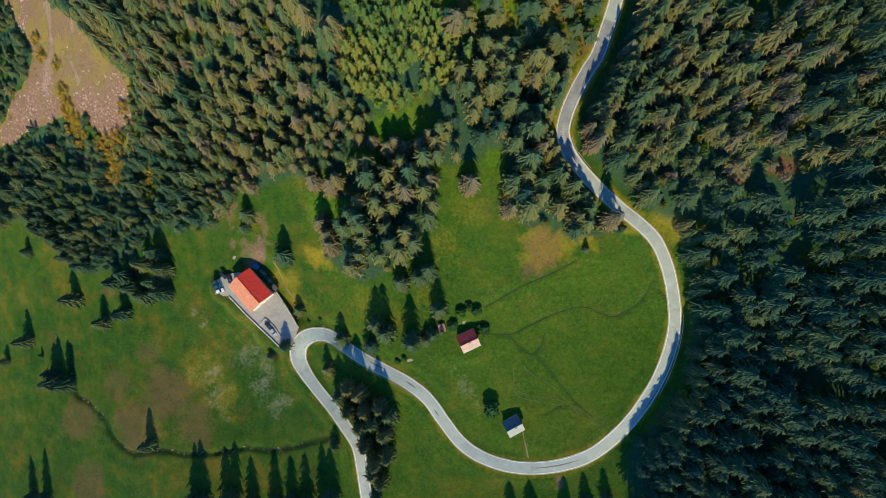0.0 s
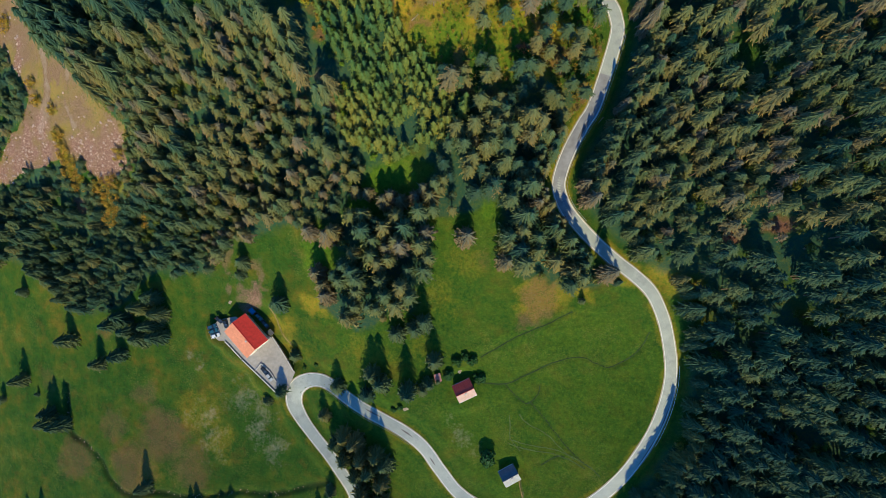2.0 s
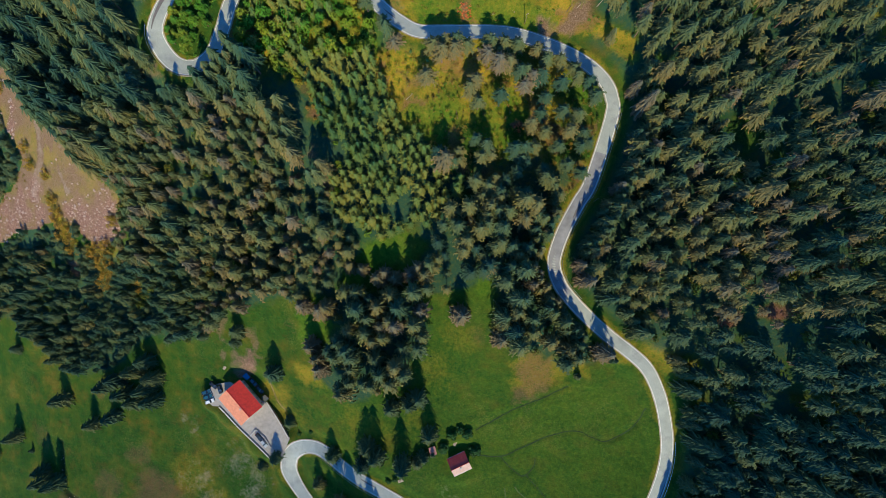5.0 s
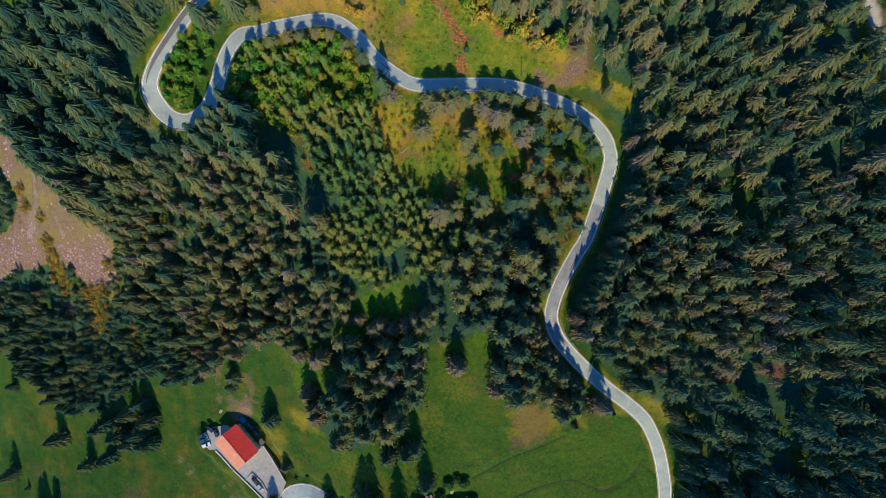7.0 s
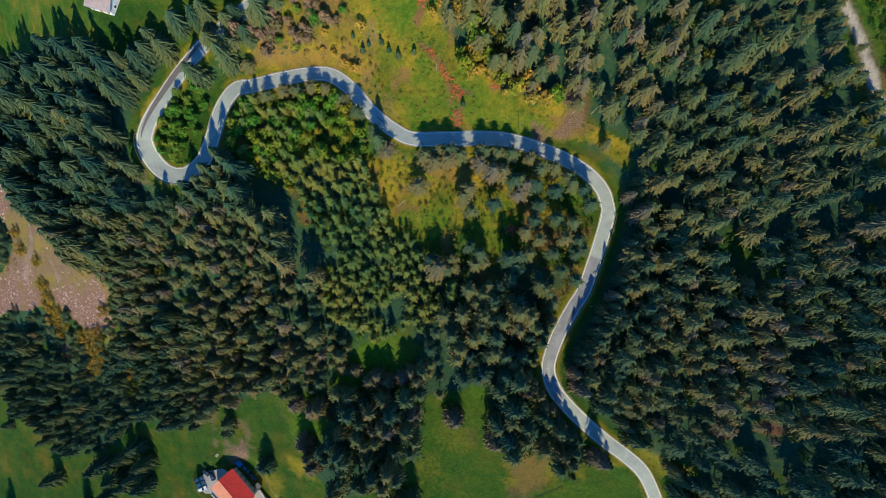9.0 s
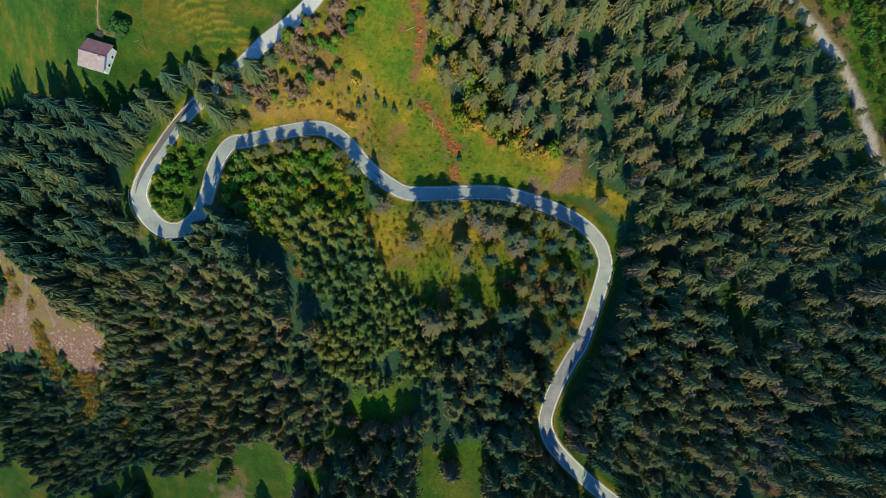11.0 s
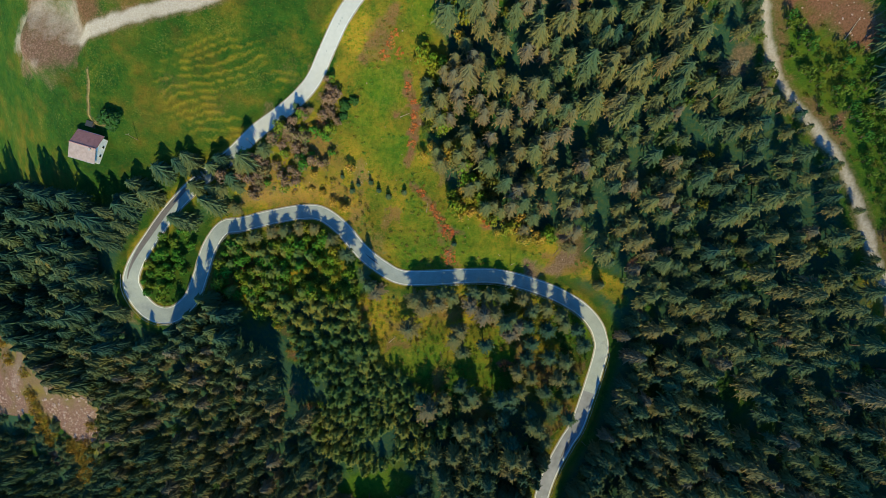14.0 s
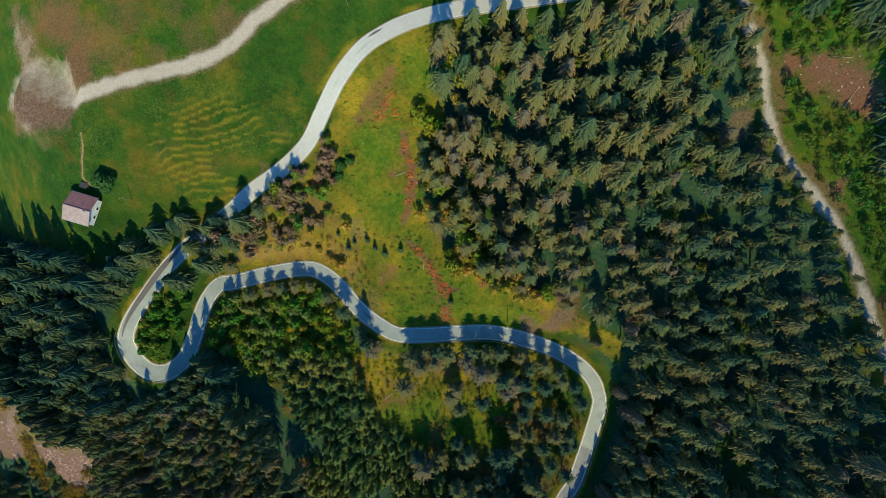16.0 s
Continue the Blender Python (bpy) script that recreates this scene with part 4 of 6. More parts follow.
# crash barriers on the valley side: first and last step of the road, side
post_mesh = None
for first, last, s in ((404, 486, 1), (300, 334, 1), (488, 560, -1), (640, 706, -1), (130, 176, 1)):
    line, heights, off = road[first:last], road_z[first:last], s * (half_road[first:last] + 0.75)
    barrier = tagged(new("crash_barrier"), "galvanised steel crash barrier on posts along the road", "barrier", group="crash barriers")
    way = aside[first:last]
    rail_line = line + way * off[:, None]
    v, f, n = [], [], len(line)
    profile = [(0.0, 0.45), (0.05, 0.52), (0.0, 0.60), (0.05, 0.68), (0.0, 0.75), (-0.03, 0.60)]
    for o, h in profile:
        v.append(np.column_stack([rail_line - way * (o * s), heights + h]))
    for k in range(len(profile)):
        a, b = k * n, (k + 1) % len(profile) * n
        f.append(np.stack([np.arange(n - 1) + a, np.arange(n - 1) + b, np.arange(1, n) + b, np.arange(1, n) + a], 1))
    mesh_object("rail", np.concatenate(v), np.concatenate(f), [STEEL], barrier)
    for k in range(0, n, 4):
        if post_mesh is None:
            p = part("post", box(bmesh.new(), -0.05, -0.05, -0.6, 0.05, 0.05, 0.72), STEEL, barrier)
            post_mesh = p.data
        else:
            p = new("post", post_mesh)
            p.parent = barrier
        p.location = (*(rail_line[k] + way[k] * (0.09 * s)), heights[k])

# ---- trees and shrubs ----
def spruce(seed, layers=9, per=9, radius=0.18, base=0.25, jag=1.0, bulge=0.6, twigs=6, core=0.62, droop=1.0, wild=1.0):
    """A spruce one metre high: whorls of drooping, ragged boughs round a dark core, and the trunk. Places, triangles, needle colours and which are trunk."""
    rng = np.random.default_rng(seed)
    v, f, c, trunk = [], [], [], []

    def add(points, tips, tris, wood=0):
        k = len(v)
        v.extend(points)
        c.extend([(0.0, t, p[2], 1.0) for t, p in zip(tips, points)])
        f.extend([(a + k, b + k, d + k) for a, b, d in tris])
        trunk.extend([wood] * len(tris))

    lean = rng.normal(0, 0.012, 2)
    heavy, side = rng.uniform(0, 6.28), rng.uniform(0.0, 0.28)      # one side of a crown is fuller
    for i in range(layers):
        s = max((i + rng.uniform(-0.35, 0.35)) / layers, 0.0)
        z = base + (1 - base) * 0.97 * s
        r0 = radius * (1 - s) ** bulge * (1 - 0.30 * math.exp(-s * 9)) * rng.uniform(0.85, 1.12) + 0.010
        n = max(4, round(per * (1 - 0.40 * s)))
        start = rng.uniform(0, 6.28)
        for b in range(n):
            a = start + (b + rng.uniform(-0.8, 0.8) * wild) * 6.283 / n
            r = r0 * (0.92 + wild * rng.uniform(-0.42, 0.38)) * (1 + side * math.cos(a - heavy))
            w = r * rng.uniform(0.07, 0.12) * jag
            drop = droop * r * (rng.uniform(0.60, 1.05) if s < 0.8 else rng.uniform(0.1, 0.6))
            ca, sa = math.cos(a), math.sin(a)
            ox, oy = lean * z

            def at(along, across, fall):
                return (ox + ca * along * r - sa * across, oy + sa * along * r + ca * across, z + 0.10 * r * (1 - along) - drop * fall)
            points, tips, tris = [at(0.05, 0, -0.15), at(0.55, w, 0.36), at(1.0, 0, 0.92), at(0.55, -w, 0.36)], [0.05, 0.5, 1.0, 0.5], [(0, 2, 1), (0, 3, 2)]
            for q in range(twigs):
                way = 1 if q % 2 else -1
                u = 0.26 + 0.56 * q / max(twigs - 1, 1) + rng.uniform(-0.12, 0.10)
                k = len(points)
                t = (0.27 - 0.18 * u) * r * way * rng.uniform(0.5, 1.7) * jag
                points += [at(u - 0.04, 0, u * 0.56), at(u + 0.14, 0, (u + 0.14) * 0.62), at(u + rng.uniform(0.10, 0.24), t, (u + 0.20) * 1.02)]
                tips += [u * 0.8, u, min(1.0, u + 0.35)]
                tris.append((k, k + 1, k + 2) if way < 0 else (k + 1, k, k + 2))
            add(points, tips, tris)
    for i in range(4):      # inner boughs: ragged skirts, one above the other
        s = (i + rng.uniform(0.0, 0.3)) / 4
        low, high = base + (1 - base) * s, base + (1 - base) * min(0.99, s + 0.40)
        r, start = 1.3 * core * radius * (1 - s) ** bulge + 0.012, rng.uniform(0, 6.28)
        rim = []
        for k in range(18):
            a, q = start + k * 0.3491 + rng.uniform(-0.10, 0.10), rng.uniform(0.75, 1.25) if k % 2 else rng.uniform(0.20, 0.34)
            rim.append((lean[0] * low + r * q * math.cos(a), lean[1] * low + r * q * math.sin(a), low + rng.uniform(-0.02, 0.02) if k % 2 else low + 0.50 * (high - low)))
        # low tip values give these inner boughs the painted shade
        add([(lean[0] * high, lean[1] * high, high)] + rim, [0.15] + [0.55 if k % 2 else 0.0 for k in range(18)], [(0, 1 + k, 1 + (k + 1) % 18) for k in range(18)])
    square = [(1, 0), (0, 1), (-1, 0), (0, -1)]
    add([(0.016 * x, 0.016 * y, -0.05) for x, y in square] + [(0.009 * x, 0.009 * y, 0.6) for x, y in square], [0.0] * 8,
        [t for k in range(4) for t in ((k, (k + 1) % 4, 4 + k), ((k + 1) % 4, 4 + (k + 1) % 4, 4 + k))], 1)
    return np.array(v), np.array(f), np.array(c), np.array(trunk)


def shrub(seed, leaves=120):
    """A broad-leaved shrub one metre in radius: ragged sprays of leaves over a lumpy crown, on short stems."""
    rng = np.random.default_rng(seed)
    lumps = [(rng.uniform(-0.55, 0.55), rng.uniform(-0.55, 0.55), rng.uniform(0.35, 0.8), rng.uniform(0.32, 0.55)) for _ in range(6)]
    v, f, c, trunk = [], [], [], []
    for k in range(leaves):
        x, y, z, r = lumps[k % 6]
        d = rng.normal(0, 1, 3)
        d[2] = abs(d[2]) * 0.9
        d /= np.linalg.norm(d)
        p = np.array([x, y, z]) + d * r * rng.uniform(0.8, 1.1)
        e = np.cross(d + rng.normal(0, 0.5, 3), rng.normal(0, 1, 3))
        e /= np.linalg.norm(e)
        g = np.cross(d, e)
        s = rng.uniform(0.11, 0.22) if leaves < 200 or leaves > 500 else rng.uniform(0.13, 0.21)
        n = len(v)
        v.extend([p - e * s, p - g * s * 0.6 + d * 0.05, p + e * s, p + g * s * 0.6 + d * 0.05])
        # the second value is height in the shrub, for the painted light
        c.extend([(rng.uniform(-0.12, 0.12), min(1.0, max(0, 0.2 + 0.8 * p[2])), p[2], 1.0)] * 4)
        f.extend([(n, n + 1, n + 2), (n, n + 2, n + 3)])
        trunk.extend([0, 0])
    for k in range(3):
        x, y, z, r = lumps[k]
        n = len(v)
        v.extend([(-0.04, 0, -0.2), (0.04, 0, -0.2), (0, 0.05, -0.2), (x, y, z)])
        c.extend([(0, 0, 0, 1)] * 4)
        f.extend([(n, n + 1, n + 3), (n + 1, n + 2, n + 3), (n + 2, n, n + 3)])
        trunk.extend([1, 1, 1])
    return np.array(v), np.array(f), np.array(c), np.array(trunk)


def leafy_crown(seed, leaves=300):
    """A round, ragged, broad-leaved crown about a metre across each way, with its limbs."""
    rng = np.random.default_rng(seed)
    lumps = [(0.0, 0.0, 0.78, 0.50)]
    for k in range(8):
        a, d = 0.785 * k + rng.uniform(-0.3, 0.3), rng.uniform(0.42, 0.68)
        lumps.append((d * math.cos(a), d * math.sin(a), rng.uniform(0.42, 0.75), rng.uniform(0.28, 0.42)))
    v, f, c, trunk = [], [], [], []
    for k in range(leaves):
        x, y, z, r = lumps[0 if k % 4 == 0 else 1 + k % 8]
        d = rng.normal(0, 1, 3)
        d[2] = abs(d[2]) * 1.1 - 0.25
        d /= np.linalg.norm(d)
        p = np.array([x, y, z]) + d * r * rng.uniform(0.7, 1.08)
        e = np.cross(d + rng.normal(0, 0.35, 3), rng.normal(0, 1, 3))
        e /= np.linalg.norm(e)
        g = np.cross(d, e)
        s = rng.uniform(0.09, 0.17)
        n = len(v)
        v.extend([p - e * s, p - g * s * 0.7 + d * 0.03, p + e * s, p + g * s * 0.7 + d * 0.03])
        # the second value rises with height, so the crown's top is painted brighter
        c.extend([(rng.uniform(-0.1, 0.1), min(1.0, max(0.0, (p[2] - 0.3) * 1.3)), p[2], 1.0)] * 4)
        f.extend([(n, n + 1, n + 2), (n, n + 2, n + 3)])
        trunk.extend([0, 0])
    for x, y, z, r in lumps[:5]:
        n = len(v)
        v.extend([(-0.05, 0, -0.1), (0.05, 0, -0.1), (0, 0.06, -0.1), (x, y, z)])
        c.extend([(0, 0, 0, 1)] * 4)
        f.extend([(n, n + 1, n + 3), (n + 1, n + 2, n + 3), (n + 2, n, n + 3)])
        trunk.extend([1, 1, 1])
    return np.array(v), np.array(f), np.array(c), np.array(trunk)


def join(name, kinds, where, materials, seed):
    """Many plants in one mesh. where: rows of east, north, height, width and shade."""
    rng = np.random.default_rng(seed)
    where = np.asarray(where, float)
    pick = rng.integers(0, len(kinds), len(where))
    vs, fs, cs, ts, base = [], [], [], [], 0
    for k, (v, f, c, t) in enumerate(kinds):
        w = where[pick == k]
        if not len(w):
            continue
        a = rng.uniform(0, 6.283, len(w))
        ca, sa = np.cos(a)[:, None], np.sin(a)[:, None]
        x = (v[None, :, 0] * ca - v[None, :, 1] * sa) * w[:, 3:4] + w[:, 0:1]
        y = (v[None, :, 0] * sa + v[None, :, 1] * ca) * w[:, 3:4] + w[:, 1:2]
        z = v[None, :, 2] * w[:, 2:3] + ground(w[:, 0], w[:, 1])[:, None]
        vs.append(np.stack([x, y, z], -1).reshape(-1, 3))
        fs.append((f[None] + (np.arange(len(w)) * len(v))[:, None, None]).reshape(-1, 3) + base)
        col = np.repeat(c[None], len(w), 0)
        col[..., 0] += w[:, 4:5]
        col[..., 3] = 0.0
        cs.append(col.reshape(-1, 4))
        ts.append(np.tile(t, len(w)))
        base += len(w) * len(v)
    return mesh_object(name, np.concatenate(vs), np.concatenate(fs), materials, colours={"needle": np.concatenate(cs)}, indices=np.concatenate(ts))


def sown(spacing, seed, x0, y0, x1, y1, loose=0.46):
    """Places in uneven rows."""
    rng = np.random.default_rng(seed)
    x, y = np.meshgrid(np.arange(x0, x1, spacing), np.arange(y0, y1, spacing * 0.87))
    x = x + (np.arange(x.shape[0]) % 2)[:, None] * spacing / 2
    x, y = x + rng.uniform(-loose, loose, x.shape) * spacing, y + rng.uniform(-loose, loose, x.shape) * spacing
    return x.ravel(), y.ravel(), rng


# the stretch that is seen well; beyond it the woods are coarser
GLADE_HEART = [(-24, 150), (14, 150), (31, 147), (26, 131), (14, 126), (12, 118), (2, 108), (-13, 124)]
SEEN = [(-275, -124), (-270, 20), (-228, 150), (-215, 185), (-140, 275), (142, 272), (162, 240), (168, -90), (100, -124)]
LONE = TREES_SHADING + TREES_GLADE + TREES_PASTURE + TREES_WEST + TREES_VALLEY + TREES_ROADSIDE + TREES_HOUSES + TREES_COPSE + TREES_UPPER + TREES_CLEARING
lone_xy = np.array([t[:2] for t in LONE])


def track_far(x, y):
    return np.minimum(near(tracks[0], x, y, 8)[0], near(tracks[1], x, y, 8)[0])


def grown(spacing, seed, keep, gap=3.7, box_of=(-278, -124, 170, 276)):
    """Places for trees where keep allows them, away from road, tracks and lone trees."""
    x, y, rng = sown(spacing, seed, *box_of)
    ok = keep(x, y) & inside(SEEN, x, y)
    x, y = x[ok], y[ok]
    far, at = near(road, x, y, 12)
    ok = (far > half_road[at] + gap) & (track_far(x, y) > 2.6)
    ok &= np.hypot(x[:, None] - lone_xy[:, 0], y[:, None] - lone_xy[:, 1]).min(1) > 2.2
    for lx, ly, lr, _ in LEVELS:
        ok &= np.hypot(x - lx, y - ly) > lr
    return x[ok], y[ok], rng


# shaded hollows and small clearings in the wood: east, north, radius
HOLLOW = [(-65, 153, 5.5), (-58, 144, 7), (-53, 133, 7), (-48, 122, 6), (-43, 112, 5)]
DEAD = [(122, 48, 3.5), (112, 50, 3), (-56, 100, 3)]
CLEARINGS = [(107, 33, 4), (-104, 137, 4), (140, 62, 4), (146, 146, 5)]


def within(places, x, y, more=0.0):
    hit = np.zeros(np.shape(x), bool)
    for px, py, r in places:
        hit |= np.hypot(x - px, y - py) < r + more
    return hit


def mature(x, y):
    return ~open_land(x, y) & ~inside(YOUNG_STAND, x, y) & ~inside(GLADE, x, y) & ~inside(SCRUB, x, y) & ~within(HOLLOW + CLEARINGS + WEEDS, x, y)


# stands: where, spacing, height, shade from dark green (0) to brown (1), scatter of shade
def in_copses(x, y):
    return inside(COPSE, x, y) | inside(COPSE_EAST, x, y)


STANDS = [
    (lambda x, y: in_copses(x, y), 6.4, 20.0, 0.50, 0.22),
    (lambda x, y: (x > 0) & (y > 118) & (x < 58), 5.7, 15.5, 0.70, 0.20),
    (lambda x, y: (x >= 58) & (y > 118) & (x < 85), 5.4, 16.5, 0.56, 0.22),
    (lambda x, y: (x >= 85) & (y > 118), 4.9, 13.5, 0.46, 0.22),
    (lambda x, y: ~in_copses(x, y) & (x > 0) & (y <= 118) & (y > 45), 4.9, 14.0, 0.52, 0.24),
    (lambda x, y: ~in_copses(x, y) & (x > 0) & (y <= 45), 5.5, 17.5, 0.12, 0.20),
    (lambda x, y: ~in_copses(x, y) & (x <= 0) & (x > -105) & (y <= 128), 4.0, 12.5, 0.62, 0.24),
    (lambda x, y: (x <= -105) & (y <= 72), 4.0, 12.0, 0.22, 0.18),
    (lambda x, y: (x <= -105) & (x > -150) & (y <= 128) & (y > 72), 4.0, 12.5, 0.54, 0.22),
    (lambda x, y: (x <= -150) & (y <= 128) & (y > 72), 4.0, 12.0, 0.34, 0.18),
    (lambda x, y: (x <= 0) & (y > 128), 4.7, 16.5, 0.15, 0.22),
]
def step_at(x, y):
    return int(np.hypot(road[:, 0] - x, road[:, 1] - y).argmin())


# first and last step, distance from the middle of the road, height
EDGE_ROWS = [(step_at(64, 45), step_at(50, 60), -5.4, 12.5), (step_at(-81, 147), step_at(-90, 141), -6.5, 11.0), (step_at(50, 60), step_at(52, 85), -5.4, 15.0), (step_at(49, 76), step_at(67, 118), 9.5, 16.0), (step_at(74, -51), step_at(91, -24), 11.0, 12.5), (step_at(66, 140) - 14, step_at(66, 140) - 4, 9.5, 12.0)]
rows = []
for k, (place, spacing, height, tone, scatter) in enumerate(STANDS):
    x, y, rng = grown(spacing, 11 + k, lambda x, y: mature(x, y) & place(x, y))
    keep = rng.uniform(0, 1, len(x)) > 0.06 + 0.36 * smooth(rough(x, y, 16, 3, 101), 0.55, 0.66)
    x, y = x[keep], y[keep]
    h = height + 9 * (rough(x, y, 40, 3, 103) - 0.5) + rng.normal(0, 3.0, len(x)) + 5.0 * (rng.uniform(0, 1, len(x)) < 0.15)
    s = tone + 0.35 * (rough(x, y, 26, 3, 107) - 0.5) + rng.normal(0, scatter, len(x))
    rows.append(np.column_stack([x, y, h, s]))
# a close row along the road's eastern side
rng = np.random.default_rng(8)
for first, last, off, tall in EDGE_ROWS:
    k = np.repeat(np.arange(first, last, 3), 2)
    xy = road[k] + aside[k] * (off + math.copysign(1, off) * rng.uniform(0, 4.5, len(k)))[:, None] + rng.normal(0, 0.7, (len(k), 2))
    rows.append(np.column_stack([xy, rng.normal(tall, 1.5, len(k)), rng.uniform(0.1, 0.7, len(k))]))
rows = np.concatenate(rows)
gap, at = near(road, rows[:, 0], rows[:, 1], 14)
rows = rows[~((gap < 8.3) & (rows[:, 0] > 47) & (rows[:, 1] > 62) & (rows[:, 1] < 122) & (((rows[:, :2] - road[at]) * aside[at]).sum(1) > 0))]
mx, my, mh, shade = rows.T
in_copse = in_copses(mx, my)
mh = np.where(within(HOLLOW, mx, my, 8) & (my < 146), np.maximum(mh, 23), mh)
to_track = near(tracks[0], mx, my, 20)[0]
mh = np.where((to_track < 14) & (mx < 145), np.minimum(mh, np.where((my > 160) & (my < 238), 5.5 + 0.8 * to_track, 11 + 0.8 * to_track)), mh)
# the forest edge east of the road shades the asphalt as far as its middle
reach = np.full(len(mx), 99.0)
for step in np.arange(2.0, 45.0, 0.75):
    lx, ly = mx - 0.07 * step, my + step
    hit = (reach > 90) & (near(road, lx, ly, 3)[0] < 1.0)
    reach[hit] = (ground(lx, ly) - ground(mx, my) + 0.6745 * step)[hit]
edge = (mx > 45) & (my < 122) & ~in_copse
mh = np.where(edge, np.minimum(mh, reach + np.where(my < 92, 1.5, 0.2) + np.random.default_rng(3).normal(0, 0.7, len(mx))), mh)
to_scree = near(spline(SCREE + SCREE[:1]), mx, my, 17)[0]
mh = np.where(to_scree < 14, np.minimum(mh, np.where(my < 88, 2.8 + 0.5 * to_scree, 4.5 + 0.75 * to_scree)), mh)
mh = np.where(within([(-96, 131, 9), (-106, 140, 8)], mx, my), np.clip(mh, 12.5, 15.5), mh)
mh = np.where(within([(-84, 132, 8), (-74, 141, 6)], mx, my), np.clip(mh, 17.0, 20.0), mh)
mh = np.where(within([(x + 3, y - 6, r + 4) for x, y, r in WEEDS if y < 100 and x > -188], mx, my), np.minimum(mh, 5.0), mh)
mh = np.where((to_scree > 4.5) & (to_scree < 13) & (my > 112) & (mx > -184), np.maximum(mh, 26), mh)
mh = np.where((to_scree > 1.5) & (to_scree < 13) & (my > 101) & (mx > -186) & (mx < -143), np.maximum(mh, 22), mh)
mh = np.where((to_scree < 14) & (my > 105) & (mx < -194), np.minimum(mh, 6), mh)
mh = np.clip(mh, np.where(to_scree < 14, 3, 5), 28)
rng = np.random.default_rng(19)
mw = np.clip(7.5 + 0.66 * mh + rng.normal(0, 2.2, len(mx)), 9, 25)
mw = np.where((mx > 58) & (my > 45), 0.86 * mw, np.where((mx <= 0) & (my <= 128), 0.86 * mw, mw))
mw = np.where((mx > 0) & (mx < 58) & (my > 118), 0.90 * mw, mw)
mw = np.where(in_copse, 7.0 + 0.85 * mh, mw)
shade = np.where(within(DEAD, mx, my), 1.0, np.clip(shade, 0.0, 1.0))

KINDS = [spruce(s, layers=8, per=12 + s % 2, radius=0.185 + 0.018 * (s % 3), base=0.34 + 0.05 * (s % 4), bulge=0.34 + 0.08 * (s % 3), twigs=4, core=0.50, droop=0.48 + 0.12 * (s % 4), jag=1.0) for s in range(12)]
BROAD = [spruce(20 + s, layers=12, per=12, radius=0.200, base=0.04 + 0.02 * (s % 3), jag=1.0, core=0.72, bulge=0.62, droop=1.05, wild=0.45) for s in range(5)]
SLIM = [spruce(40 + s, layers=8, per=8, radius=0.19, base=0.04, jag=1.2, twigs=6, bulge=0.5, core=0.4, droop=0.7) for s in range(4)]
TALL = [spruce(170 + s, layers=8, per=11, radius=0.170, base=0.40 + 0.03 * s, jag=1.1, core=0.55, bulge=0.30, droop=0.55, twigs=5) for s in range(3)]
BUSHES = [shrub(s, 62) for s in range(6)]
ROUND_CROWNS = [leafy_crown(80 + s, 700) for s in range(3)]

# trees that stand alone and those along the road are things of their own; the rest of the wood is one
road_gap, _ = near(road, mx, my, 20)
single = np.zeros(len(mx), bool)
single[np.argsort(road_gap)[:300 - len(LONE)]] = True
sunny = ((mx > 0) | ((mx > -105) & (my < 128))) & ~in_copse
STEEP = [spruce(130 + s, layers=8, per=12, radius=0.180 + 0.018 * (s % 3), base=0.30 + 0.05 * (s % 4), bulge=0.42 + 0.08 * (s % 3), twigs=4, core=0.62, droop=1.0 + 0.14 * (s % 4), jag=1.0) for s in range(8)]
WEST = [spruce(150 + s, layers=8, per=11, radius=0.185 + 0.018 * (s % 3), base=0.30 + 0.05 * (s % 4), bulge=0.40 + 0.08 * (s % 3), twigs=4, core=0.56, droop=0.85 + 0.14 * (s % 4), jag=1.05) for s in range(8)]
on_west = sunny & (mx <= 0)
for name, kinds, part_of, label in (("spruce_forest", WEST, on_west, "crowded brown-green spruce forest above the guest house"), ("spruce_forest", KINDS, sunny & ~on_west, "dense spruce forest with golden-brown and olive crowns on the slope"), ("spruce_forest", STEEP, ~sunny, "dense dark spruce forest with drooping boughs on the slope")):
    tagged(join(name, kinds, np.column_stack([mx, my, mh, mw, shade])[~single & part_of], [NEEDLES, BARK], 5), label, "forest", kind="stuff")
TONES = (0.06, 0.34, 0.68)
prototypes = {}
rng = np.random.default_rng(77)
rows = [(x, y, h * 1.25, 12.5 + 0.8 * h, 1, "slender roadside spruce with a bare lower trunk") for x, y, h in TREES_SHADING]
rows += [(x, y, h * 1.2, 23.0, 2, "slender brown spruce with a bare pale trunk in the glade") for x, y, h in TREES_GLADE]
rows += [(x, y, h * 1.15, min(9.0 + 1.25 * h, 27.0) if h > 5 else 2.0 * h, 2 if in_copses(x, y) or (x, y, h) in TREES_COPSE else 1 if (x, y, h) in TREES_ROADSIDE else 0, "spruce with drooping brownish boughs beside the mountain road" if near(road, np.array([x]), np.array([y]), 14)[0][0] < 12 else "") for x, y, h in LONE[len(TREES_SHADING + TREES_GLADE):]]
rows += [(x, y, h, w, int(np.clip(s / 0.30, 0, 2)), "tall spruce of the forest edge beside the mountain road") for x, y, h, w, s in zip(mx[single], my[single], mh[single], mw[single], shade[single])]
